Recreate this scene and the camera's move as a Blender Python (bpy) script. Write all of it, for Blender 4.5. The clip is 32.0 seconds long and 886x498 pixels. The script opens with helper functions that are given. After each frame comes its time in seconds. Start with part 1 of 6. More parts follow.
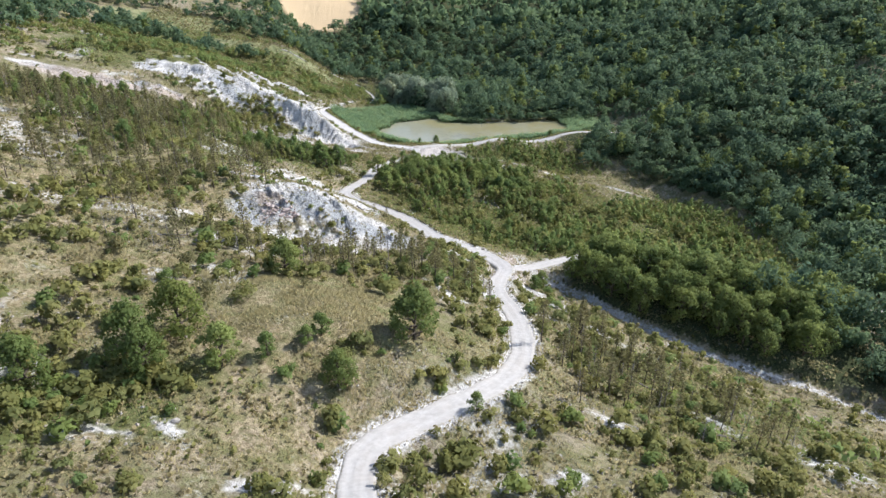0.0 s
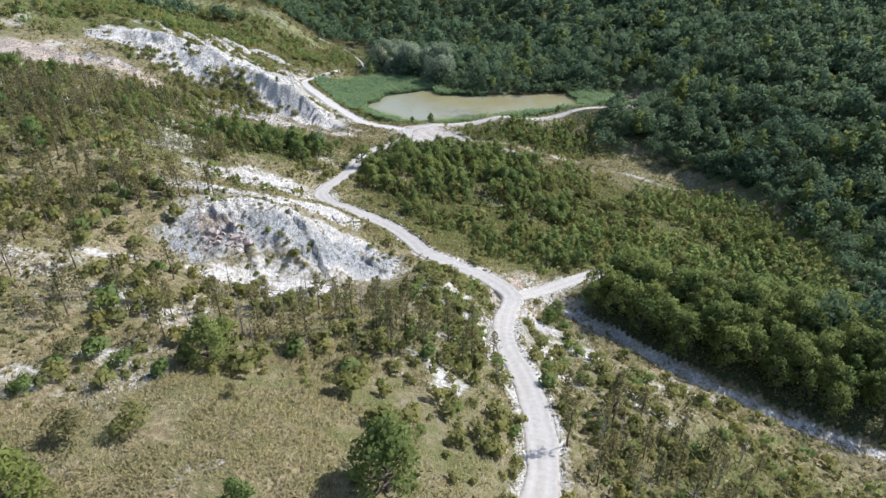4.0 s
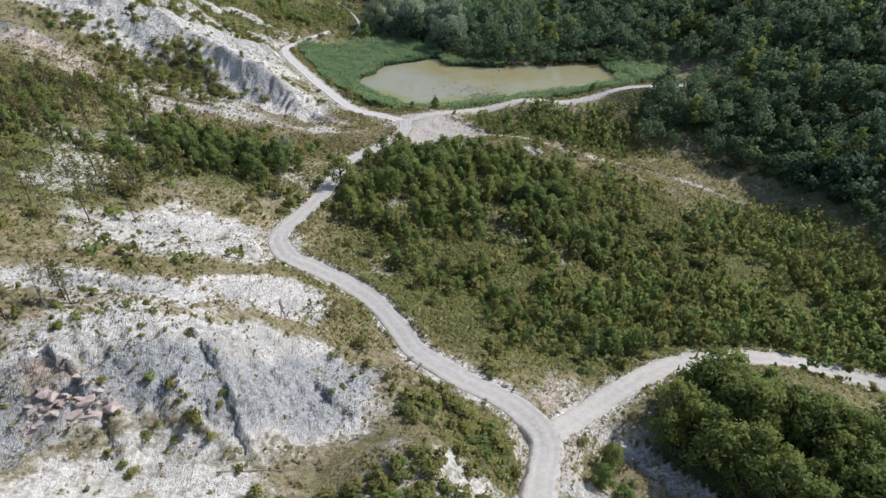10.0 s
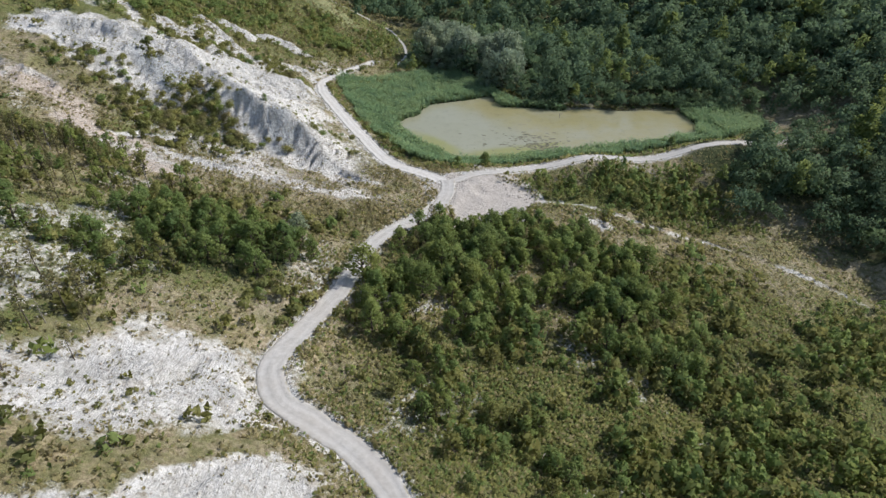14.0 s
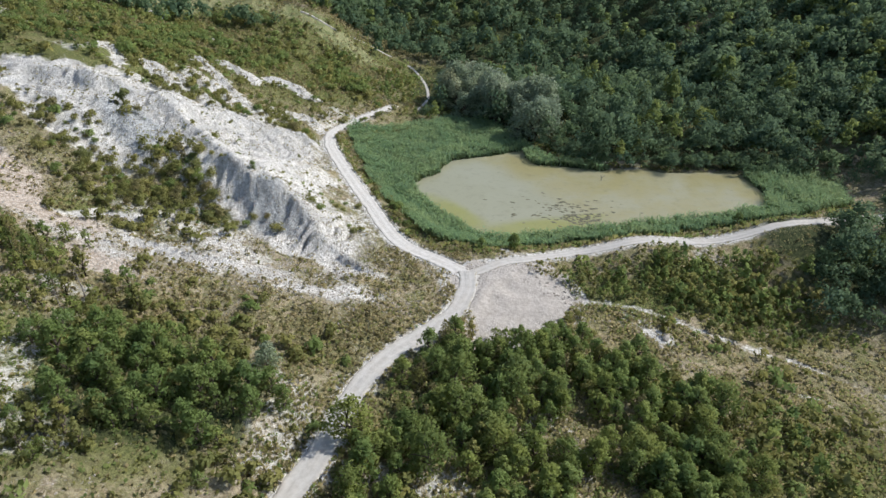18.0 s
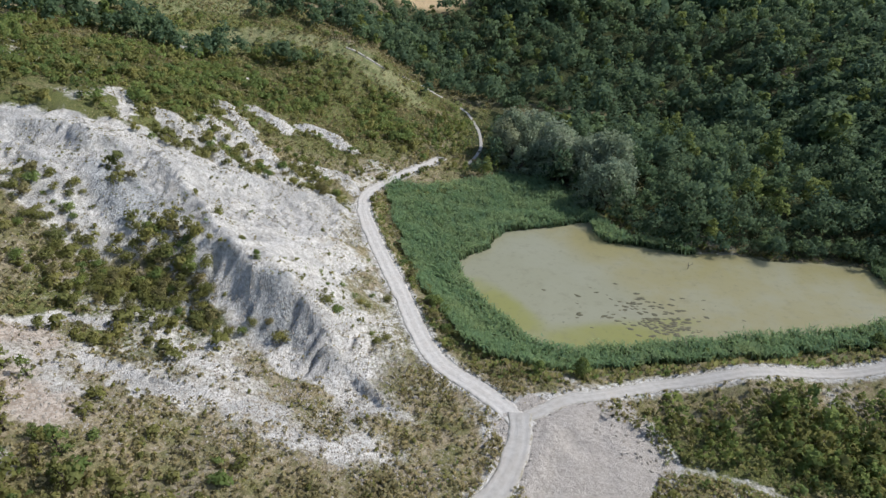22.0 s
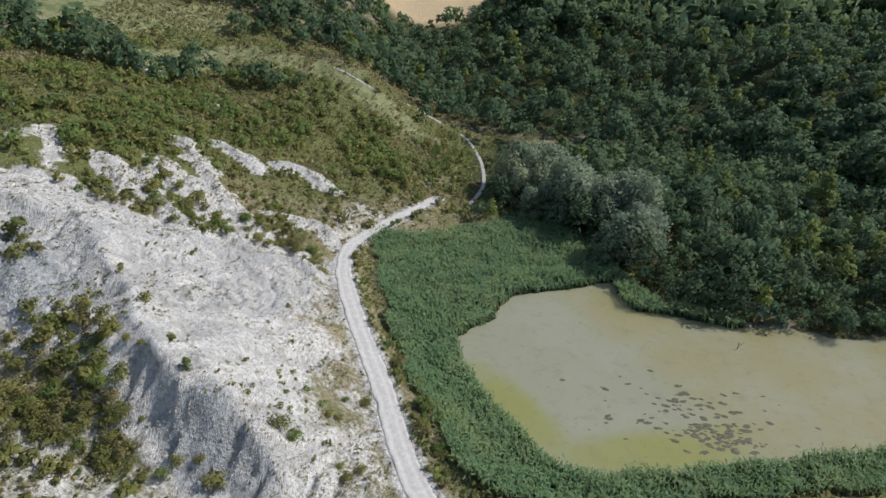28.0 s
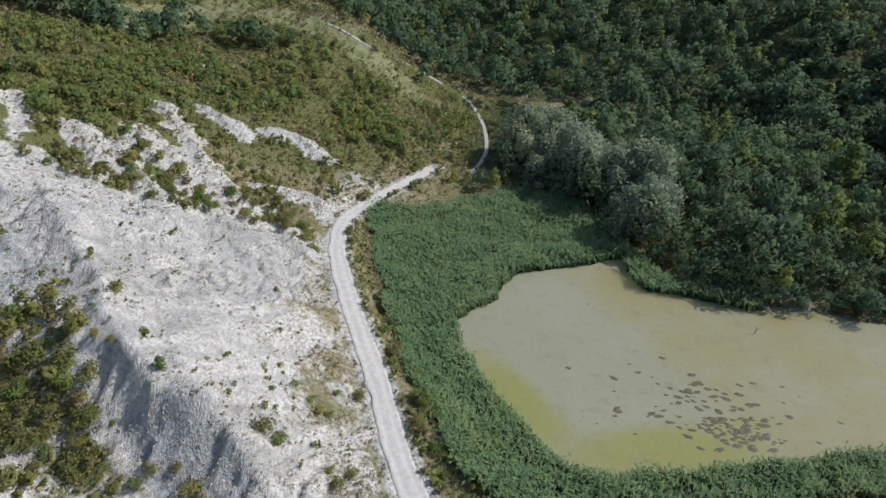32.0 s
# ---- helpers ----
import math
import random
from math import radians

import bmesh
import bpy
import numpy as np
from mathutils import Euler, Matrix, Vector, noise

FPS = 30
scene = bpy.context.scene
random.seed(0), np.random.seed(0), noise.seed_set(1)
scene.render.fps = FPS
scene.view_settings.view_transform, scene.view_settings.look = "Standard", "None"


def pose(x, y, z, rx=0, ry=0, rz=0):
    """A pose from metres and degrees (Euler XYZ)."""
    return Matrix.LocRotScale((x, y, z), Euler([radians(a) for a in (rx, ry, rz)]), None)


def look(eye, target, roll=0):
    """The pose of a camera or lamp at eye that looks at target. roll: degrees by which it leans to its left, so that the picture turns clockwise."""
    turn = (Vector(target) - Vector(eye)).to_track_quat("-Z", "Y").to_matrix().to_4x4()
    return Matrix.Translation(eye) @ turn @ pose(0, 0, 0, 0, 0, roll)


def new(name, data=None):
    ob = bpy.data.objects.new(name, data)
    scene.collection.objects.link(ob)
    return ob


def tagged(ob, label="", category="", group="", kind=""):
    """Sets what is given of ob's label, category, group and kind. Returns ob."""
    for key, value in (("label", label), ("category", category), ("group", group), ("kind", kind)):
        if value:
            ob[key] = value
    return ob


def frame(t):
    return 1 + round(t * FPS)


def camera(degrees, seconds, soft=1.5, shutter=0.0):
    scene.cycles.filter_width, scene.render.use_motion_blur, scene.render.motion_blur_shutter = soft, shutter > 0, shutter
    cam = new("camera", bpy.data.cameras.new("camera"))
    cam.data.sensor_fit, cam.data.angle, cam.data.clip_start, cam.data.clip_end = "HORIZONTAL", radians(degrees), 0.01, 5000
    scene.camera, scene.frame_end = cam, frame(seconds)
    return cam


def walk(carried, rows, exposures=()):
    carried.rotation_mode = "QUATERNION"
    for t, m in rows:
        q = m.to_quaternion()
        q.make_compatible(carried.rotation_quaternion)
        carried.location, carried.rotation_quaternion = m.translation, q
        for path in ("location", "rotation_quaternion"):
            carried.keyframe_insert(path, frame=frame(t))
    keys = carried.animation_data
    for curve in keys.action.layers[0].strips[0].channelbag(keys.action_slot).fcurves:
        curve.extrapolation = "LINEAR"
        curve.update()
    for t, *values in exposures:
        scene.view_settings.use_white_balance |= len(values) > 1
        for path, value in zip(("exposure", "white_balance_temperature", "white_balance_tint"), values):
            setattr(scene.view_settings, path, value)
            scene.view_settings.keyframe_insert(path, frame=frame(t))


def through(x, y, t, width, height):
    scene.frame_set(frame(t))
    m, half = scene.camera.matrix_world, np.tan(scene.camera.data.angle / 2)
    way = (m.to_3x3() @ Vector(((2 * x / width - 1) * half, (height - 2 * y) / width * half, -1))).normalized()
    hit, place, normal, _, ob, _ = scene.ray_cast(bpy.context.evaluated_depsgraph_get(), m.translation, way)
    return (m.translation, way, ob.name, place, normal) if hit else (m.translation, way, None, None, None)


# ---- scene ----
cam = camera(73.4, 32.0)
PATH = [
    (0, (-11.85, -7.94, 72.01), (64.67, 0.00, -5.98)),
    (0.5, (-11.39, -4.44, 72.00), (64.41, 0.00, -6.02)),
    (1, (-10.93, -0.90, 71.98), (63.99, 0.00, -6.07)),
    (1.5, (-10.46, 2.62, 71.96), (63.50, 0.00, -6.10)),
    (2, (-9.97, 6.13, 71.94), (63.00, 0.00, -6.12)),
    (2.5, (-9.42, 9.63, 71.94), (62.49, 0.00, -6.13)),
    (3, (-8.86, 13.13, 71.94), (61.97, 0.00, -6.12)),
    (3.5, (-8.35, 16.69, 71.94), (61.44, -0.00, -6.13)),
    (5.5, (-6.34, 31.88, 71.54), (58.72, -0.00, -6.16)),
    (6, (-5.73, 35.61, 71.48), (57.78, -0.00, -6.11)),
    (6.5, (-5.17, 39.37, 71.41), (56.92, -0.00, -6.08)),
    (7, (-4.66, 43.18, 71.32), (56.25, -0.00, -6.07)),
    (7.5, (-4.18, 47.00, 71.22), (55.85, -0.00, -6.07)),
    (8, (-3.67, 50.81, 71.12), (55.71, -0.00, -6.05)),
    (8.5, (-3.14, 54.59, 71.02), (55.71, -0.00, -6.03)),
    (9, (-2.63, 58.36, 70.92), (55.73, -0.00, -6.05)),
    (9.5, (-2.19, 62.19, 70.82), (55.75, -0.00, -5.84)),
    (10, (-1.79, 66.05, 70.73), (55.75, -0.00, -5.02)),
    (10.5, (-1.40, 69.89, 70.65), (55.74, -0.00, -3.89)),
    (11, (-1.02, 73.81, 70.59), (55.75, -0.00, -2.83)),
    (11.5, (-0.71, 77.88, 70.54), (55.80, -0.00, -1.74)),
    (12, (-0.43, 81.96, 70.52), (55.95, -0.00, -0.79)),
    (12.5, (-0.17, 86.00, 70.51), (56.16, -0.00, -0.33)),
    (13, (0.03, 90.00, 70.50), (56.38, -0.00, -0.26)),
    (13.5, (0.14, 93.94, 70.50), (56.61, 0.00, -0.21)),
    (14, (0.15, 97.90, 70.50), (56.80, 0.00, -0.01)),
    (14.5, (0.17, 102.00, 70.51), (56.96, 0.00, 0.18)),
    (16.5, (0.98, 117.25, 70.63), (57.85, 0.00, 2.02)),
    (17, (1.07, 121.08, 70.64), (58.11, 0.00, 2.23)),
    (17.5, (1.09, 124.94, 70.66), (58.39, 0.00, 2.42)),
    (18, (0.96, 128.90, 70.67), (58.66, 0.00, 2.70)),
    (18.5, (0.76, 132.87, 70.70), (58.91, 0.00, 3.26)),
    (19, (0.55, 136.78, 70.72), (59.16, 0.00, 4.11)),
    (19.5, (0.32, 140.70, 70.75), (59.41, 0.00, 5.19)),
    (20, (0.14, 144.64, 70.79), (59.65, 0.00, 6.46)),
    (20.5, (-0.08, 148.57, 70.83), (59.89, -0.00, 7.51)),
    (21, (-0.36, 152.51, 70.87), (60.15, -0.00, 7.96)),
    (21.5, (-0.67, 156.53, 70.90), (60.39, -0.00, 8.04)),
    (22, (-1.02, 160.54, 70.93), (60.63, 0.00, 8.06)),
    (22.5, (-1.33, 164.44, 70.95), (60.89, 0.00, 8.10)),
    (23, (-1.62, 168.19, 70.95), (61.16, 0.00, 8.15)),
    (23.5, (-1.92, 171.70, 70.95), (61.42, 0.00, 8.18)),
    (24, (-2.20, 174.78, 70.93), (61.67, 0.00, 8.19)),
    (24.5, (-2.48, 177.42, 70.89), (61.84, 0.00, 8.19)),
    (25, (-2.74, 179.66, 70.84), (61.87, 0.00, 8.21)),
    (25.5, (-2.95, 181.57, 70.78), (61.84, 0.00, 8.22)),
    (27.5, (-3.57, 186.94, 69.90), (61.87, 0.00, 8.23)),
    (28, (-3.60, 188.09, 69.82), (61.40, 0.00, 8.28)),
    (28.5, (-3.66, 189.25, 69.73), (60.88, -0.00, 8.32)),
    (29, (-3.75, 190.37, 69.64), (60.32, -0.00, 8.35)),
    (29.5, (-3.85, 191.43, 69.55), (59.79, -0.00, 8.36)),
    (30, (-3.97, 192.47, 69.48), (59.29, -0.00, 8.36)),
    (30.5, (-4.11, 193.53, 69.42), (58.77, -0.00, 8.37)),
    (31, (-4.23, 194.57, 69.37), (58.26, -0.00, 8.40)),
    (31.5, (-4.29, 195.54, 69.34), (57.77, -0.00, 8.45)),
    (32, (-4.34, 196.47, 69.32), (57.31, -0.00, 8.49)),
]
walk(cam, [(t, pose(*eye, *turn)) for t, eye, turn in PATH], [(0, 0.63, 6100, 12), (4, 0.52, 6100, 12), (7, 0.32, 6150, 12), (12, 0.12, 6350, 11), (18, 0.26, 6350, 9), (22, 0.02, 6300, 10), (24, -0.06, 6250, 10), (32, -0.06, 6250, 10)])

# ---- world and sun ----
SUN_TO = Vector((0.80, 0.28, 0.80)).normalized()
world = bpy.data.worlds.new("sky")
scene.world = world
world.use_nodes = True
wt = world.node_tree
sky = wt.nodes.new("ShaderNodeTexSky")
sky.sky_type, sky.sun_disc = "NISHITA", False
sky.sun_elevation = math.asin(SUN_TO.z)
sky.sun_rotation = math.atan2(SUN_TO.x, SUN_TO.y)
sky.dust_density = 1.5
wt.links.new(sky.outputs[0], wt.nodes["Background"].inputs[0])
wt.nodes["Background"].inputs[1].default_value = 0.12
sun_data = bpy.data.lights.new("sun", "SUN")
sun_data.energy, sun_data.angle, sun_data.color = 3.3, radians(0.53), (1.0, 0.965, 0.915)
sun = new("sun", sun_data)
sun.matrix_world = look(SUN_TO * 300, (0, 0, 0))


# ---- materials ----
class Nodes:
    """A short way to write node materials."""

    def __init__(self, name):
        self.mat = bpy.data.materials.new(name)
        self.mat.use_nodes = True
        self.tree = self.mat.node_tree
        self.tree.nodes.clear()
        self.out = self.add("ShaderNodeOutputMaterial")

    def add(self, kind, **sets):
        node = self.tree.nodes.new(kind)
        for key, value in sets.items():
            node.inputs[key.replace("_", " ")].default_value = value
        return node

    def link(self, a, b):
        self.tree.links.new(a, b)

    def noise(self, scale, detail=4, rough=0.6, vector=None):
        n = self.add("ShaderNodeTexNoise", Scale=scale, Detail=detail, Roughness=rough)
        self.link(vector or self.coords(), n.inputs["Vector"])
        return n.outputs[0]

    def coords(self):
        return self.add("ShaderNodeNewGeometry").outputs["Position"]

    def attr(self, name):
        n = self.tree.nodes.new("ShaderNodeAttribute")
        n.attribute_name = name
        return n.outputs["Fac"]

    def math(self, op, a, b=None, c=None, clamp=False):
        n = self.tree.nodes.new("ShaderNodeMath")
        n.operation, n.use_clamp = op, clamp
        for slot, v in zip(n.inputs, (a, b, c)):
            if v is None:
                continue
            if isinstance(v, (int, float)):
                slot.default_value = v
            else:
                self.link(v, slot)
        return n.outputs[0]

    def ramp(self, value, lo, hi, to0=0.0, to1=1.0):
        n = self.tree.nodes.new("ShaderNodeMapRange")
        n.interpolation_type = "SMOOTHSTEP"
        for k, v in zip((1, 2, 3, 4), (lo, hi, to0, to1)):
            n.inputs[k].default_value = v
        self.link(value, n.inputs[0])
        return n.outputs[0]

    def mix(self, fac, a, b):
        n = self.tree.nodes.new("ShaderNodeMix")
        n.data_type = "RGBA"
        for slot, v in ((n.inputs[0], fac), (n.inputs[6], a), (n.inputs[7], b)):
            if isinstance(v, (int, float)):
                slot.default_value = v
            elif isinstance(v, tuple):
                slot.default_value = (*v, 1)
            else:
                self.link(v, slot)
        return n.outputs[2]

    def bump(self, height, strength, distance):
        n = self.add("ShaderNodeBump", Strength=strength, Distance=distance)
        self.link(height, n.inputs["Height"])
        return n.outputs[0]

    def surface(self, colour, rough=0.9, normal=None, spec=0.2, metal=0.0):
        p = self.add("ShaderNodeBsdfPrincipled")
        if isinstance(colour, tuple):
            p.inputs["Base Color"].default_value = (*colour, 1)
        else:
            self.link(colour, p.inputs["Base Color"])
        if isinstance(rough, (int, float)):
            p.inputs["Roughness"].default_value = rough
        else:
            self.link(rough, p.inputs["Roughness"])
        p.inputs["Specular IOR Level"].default_value = spec
        p.inputs["Metallic"].default_value = metal
        if normal is not None:
            self.link(normal, p.inputs["Normal"])
        self.link(p.outputs[0], self.out.inputs[0])
        return self.mat


def foliage_material(name, dark, mid, light, through=0.35, olive=0.5):
    """Leaves: colour by plant, by leaf and by patches, with some light passing through."""
    m = Nodes(name)
    island = m.add("ShaderNodeNewGeometry").outputs["Random Per Island"]
    plant = m.math("ADD", m.add("ShaderNodeObjectInfo").outputs["Random"], m.attr("tint"))
    plant = m.math("FRACT", plant)
    patch = m.noise(0.35, 2)
    t = m.math("ADD", m.math("MULTIPLY", island, 0.55), m.math("MULTIPLY", patch, 0.45))
    leaf = m.mix(m.ramp(t, 0.2, 0.8), dark, mid)
    leaf = m.mix(m.math("MULTIPLY", m.ramp(plant, 0.35, 1.0), 0.75), leaf, light)
    # some plants are olive and dry, some blue-green, and the mix changes over the hillsides
    other = m.math("FRACT", m.math("MULTIPLY", plant, 7.31))
    drift = m.math("MULTIPLY", m.math("SUBTRACT", m.noise(0.028, 3), 0.5), 0.8)
    other = m.math("ADD", other, drift)
    leaf = m.mix(m.math("MULTIPLY", m.ramp(other, 0.65, 1.1), olive), leaf, (light[0] * 1.25, light[1] * 1.08, light[2] * 0.8))
    leaf = m.mix(m.math("MULTIPLY", m.ramp(other, 0.3, -0.1), 0.55), leaf, (dark[0] * 0.75, dark[1] * 0.9, dark[2] * 1.15))
    d = m.add("ShaderNodeBsdfPrincipled", Roughness=0.7)
    d.inputs["Specular IOR Level"].default_value = 0.1
    m.link(leaf, d.inputs["Base Color"])
    tr = m.add("ShaderNodeBsdfTranslucent")
    m.link(m.mix(0.5, leaf, light), tr.inputs[0])
    s = m.add("ShaderNodeMixShader")
    s.inputs[0].default_value = through
    m.link(d.outputs[0], s.inputs[1])
    m.link(tr.outputs[0], s.inputs[2])
    m.link(s.outputs[0], m.out.inputs[0])
    return m.mat


OAK_LEAF = foliage_material("oak leaves", (0.14, 0.19, 0.062), (0.225, 0.285, 0.092), (0.29, 0.335, 0.11), 0.5, 0.3)
FOREST_LEAF = foliage_material("forest leaves", (0.092, 0.154, 0.088), (0.144, 0.214, 0.116), (0.18, 0.252, 0.136), 0.5, 0.25)
# lighter forest trees; also pales the distant woods in place of haze
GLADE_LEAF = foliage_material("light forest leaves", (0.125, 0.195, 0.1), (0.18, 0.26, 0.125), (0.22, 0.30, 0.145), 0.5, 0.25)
BRIGHT_LEAF = foliage_material("bright leaves", (0.16, 0.225, 0.075), (0.24, 0.32, 0.105), (0.31, 0.37, 0.13), 0.52)
WILLOW_LEAF = foliage_material("willow leaves", (0.22, 0.28, 0.175), (0.31, 0.38, 0.25), (0.39, 0.44, 0.31), 0.42)
PINE_LEAF = foliage_material("pine needles", (0.205, 0.195, 0.09), (0.285, 0.265, 0.12), (0.335, 0.30, 0.15), 0.45, 0.25)
SHRUB_LEAF = foliage_material("juniper and broom", (0.19, 0.205, 0.07), (0.275, 0.28, 0.095), (0.35, 0.335, 0.125), 0.45, 0.22)
REED_LEAF = foliage_material("reed leaves", (0.18, 0.29, 0.155), (0.29, 0.42, 0.20), (0.40, 0.47, 0.225), 0.48, 0.25)
TUSSOCK_LEAF = foliage_material("dwarf shrubs and grass", (0.23, 0.21, 0.1), (0.32, 0.29, 0.14), (0.40, 0.35, 0.19), 0.4, 0.2)
GRASS_DRY = foliage_material("dry grass", (0.33, 0.27, 0.14), (0.48, 0.40, 0.22), (0.38, 0.34, 0.16), 0.32, 0.2)


def bark_material(name, dark, light):
    m = Nodes(name)
    n = m.noise(6.0, 5, 0.7)
    return m.surface(m.mix(m.ramp(n, 0.3, 0.7), dark, light), 0.9, m.bump(n, 0.6, 0.05))


BARK = bark_material("bark", (0.07, 0.055, 0.04), (0.17, 0.14, 0.11))
DEAD_WOOD = bark_material("weathered dead wood", (0.16, 0.14, 0.125), (0.36, 0.33, 0.30))


def stone_material(name, a, b, c):
    m = Nodes(name)
    pick = m.add("ShaderNodeNewGeometry").outputs["Random Per Island"]
    n = m.noise(3.0, 6, 0.65)
    col = m.mix(m.ramp(n, 0.3, 0.75), a, b)
    col = m.mix(m.math("MULTIPLY", pick, 0.6), col, c)
    return m.surface(col, 0.9, m.bump(n, 0.7, 0.08))


PALE_STONE = stone_material("pale marl stone", (0.34, 0.315, 0.275), (0.52, 0.49, 0.44), (0.40, 0.34, 0.28))
PINK_STONE = stone_material("pinkish limestone", (0.36, 0.28, 0.25), (0.56, 0.46, 0.42), (0.56, 0.51, 0.47))


def ground_material():
    """Dry grassland over white marl: the covers are laid out in the ground's own attributes and broken up by noise."""
    m = Nodes("dry grassland and marl")
    fine, mid, big = m.noise(1.6, 6, 0.7), m.noise(0.33, 5, 0.65), m.noise(0.055, 4, 0.6)
    grit = m.noise(7.0, 4, 0.7)

    def cover(name, soft=0.18, k=0.55, kf=0.45):
        v = m.math("ADD", m.attr(name), m.math("MULTIPLY", m.math("SUBTRACT", mid, 0.5), k))
        v = m.math("ADD", v, m.math("MULTIPLY", m.math("SUBTRACT", fine, 0.5), kf))
        return m.ramp(v, 0.5 - soft, 0.5 + soft)

    soil = m.mix(m.ramp(fine, 0.4, 0.6), (0.20, 0.165, 0.12), (0.42, 0.37, 0.30))
    dry = m.mix(m.ramp(fine, 0.4, 0.6), (0.26, 0.205, 0.115), (0.50, 0.41, 0.26))
    dry = m.mix(m.math("MULTIPLY", m.ramp(grit, 0.5, 0.62), 0.55), dry, (0.16, 0.14, 0.07))
    dry = m.mix(m.ramp(mid, 0.44, 0.64), dry, m.mix(m.ramp(grit, 0.4, 0.6), (0.12, 0.12, 0.048), (0.28, 0.265, 0.12)))
    green = m.mix(m.ramp(fine, 0.4, 0.6), (0.07, 0.085, 0.03), (0.20, 0.205, 0.082))
    green = m.mix(m.math("MULTIPLY", m.ramp(mid, 0.5, 0.6), 0.6), green, m.mix(m.ramp(grit, 0.4, 0.6), (0.15, 0.13, 0.06), (0.31, 0.27, 0.145)))
    green = m.mix(m.ramp(big, 0.4, 0.65), green, m.mix(m.ramp(grit, 0.4, 0.6), (0.09, 0.11, 0.035), (0.215, 0.22, 0.085)))
    green = m.mix(m.math("MULTIPLY", m.ramp(m.noise(2.3, 5, 0.75), 0.53, 0.6), 0.6), green, (0.055, 0.065, 0.025))
    white = m.mix(m.ramp(fine, 0.36, 0.62), (0.56, 0.535, 0.49), (0.78, 0.76, 0.72))
    white = m.mix(m.math("MULTIPLY", m.ramp(mid, 0.54, 0.7), 0.8), white, m.mix(m.ramp(grit, 0.4, 0.6), (0.30, 0.265, 0.21), (0.55, 0.50, 0.43)))
    scree = m.mix(m.ramp(m.noise(5.0, 4, 0.8), 0.42, 0.58), (0.20, 0.18, 0.145), (0.52, 0.485, 0.43))
    white = m.mix(m.math("MULTIPLY", m.ramp(m.noise(0.7, 6, 0.75), 0.55, 0.61), 0.55), white, scree)
    white = m.mix(m.math("MULTIPLY", m.ramp(m.noise(4.2, 5, 0.8), 0.58, 0.63), 0.75), white, (0.19, 0.17, 0.125))
    white = m.mix(m.math("MULTIPLY", m.ramp(grit, 0.56, 0.66), 0.5), white, (0.34, 0.32, 0.28))
    white = m.mix(m.math("MULTIPLY", m.ramp(m.attr("streak"), 0.3, 0.8), 0.36), white, (0.32, 0.32, 0.315))
    grey = m.mix(m.ramp(fine, 0.38, 0.62), (0.33, 0.345, 0.35), (0.56, 0.57, 0.565))
    grey = m.mix(m.math("MULTIPLY", m.ramp(m.noise(2.4, 5, 0.8), 0.55, 0.62), 0.55), grey, (0.17, 0.175, 0.17))
    pink = m.mix(m.ramp(fine, 0.4, 0.6), (0.35, 0.285, 0.225), (0.58, 0.505, 0.43))
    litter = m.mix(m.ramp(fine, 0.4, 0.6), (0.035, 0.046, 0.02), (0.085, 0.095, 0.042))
    wheat = m.mix(m.ramp(fine, 0.3, 0.7), (0.60, 0.44, 0.25), (0.70, 0.54, 0.33))
    meadow = m.mix(m.ramp(mid, 0.4, 0.6), (0.16, 0.18, 0.08), (0.29, 0.29, 0.145))
    meadow = m.mix(m.math("MULTIPLY", m.ramp(fine, 0.45, 0.6), 0.5), meadow, m.mix(m.ramp(big, 0.4, 0.6), (0.12, 0.145, 0.06), (0.33, 0.30, 0.18)))
    col = m.mix(cover("grass", 0.25), soil, dry)
    shift = m.tree.nodes.new("ShaderNodeVectorMath")
    shift.inputs[1].default_value = (137.0, 41.0, 7.0)
    m.link(m.coords(), shift.inputs[0])
    weed, chip = m.noise(0.8, 5, 0.7, shift.outputs[0]), m.noise(2.6, 5, 0.75, shift.outputs[0])
    col = m.mix(m.math("MULTIPLY", m.ramp(weed, 0.50, 0.62), 0.6), col, m.mix(m.ramp(grit, 0.3, 0.7), (0.085, 0.095, 0.035), (0.17, 0.175, 0.07)))
    col = m.mix(m.math("MULTIPLY", m.ramp(chip, 0.56, 0.66), m.attr("stony")), col, (0.52, 0.49, 0.44))
    col = m.mix(cover("green", 0.22), col, green)
    col = m.mix(cover("white", 0.16, 0.7, 0.55), col, white)
    col = m.mix(cover("grey", 0.3, 0.9, 0.5), col, grey)
    col = m.mix(cover("pink", 0.25, 0.9, 0.6), col, pink)
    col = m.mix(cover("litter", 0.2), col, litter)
    rubble = m.mix(m.ramp(fine, 0.38, 0.62), (0.46, 0.415, 0.365), (0.585, 0.54, 0.49))
    rubble = m.mix(m.math("MULTIPLY", m.ramp(grit, 0.54, 0.64), 0.45), rubble, (0.30, 0.26, 0.22))
    col = m.mix(m.ramp(m.attr("pad"), 0.35, 0.65), col, rubble)
    col = m.mix(m.ramp(m.attr("meadow"), 0.4, 0.6), col, meadow)
    col = m.mix(m.ramp(m.attr("wheat"), 0.4, 0.6), col, wheat)
    h = m.math("ADD", m.math("MULTIPLY", fine, 0.6), m.math("MULTIPLY", grit, 0.4))
    # narrow rills that run down the bare slopes, their creases darkened in the colour
    turn = m.tree.nodes.new("ShaderNodeMapping")
    turn.inputs["Rotation"].default_value = (0, 0, radians(46))
    turn.inputs["Scale"].default_value = (1.0, 0.16, 0.3)
    m.link(m.coords(), turn.inputs[0])
    rills = m.noise(1.5, 3, 0.55, turn.outputs[0])
    bed = m.ramp(m.math("SUBTRACT", m.math("MAXIMUM", m.attr("grey"), m.attr("white")), m.attr("pad")), 0.45, 0.8)
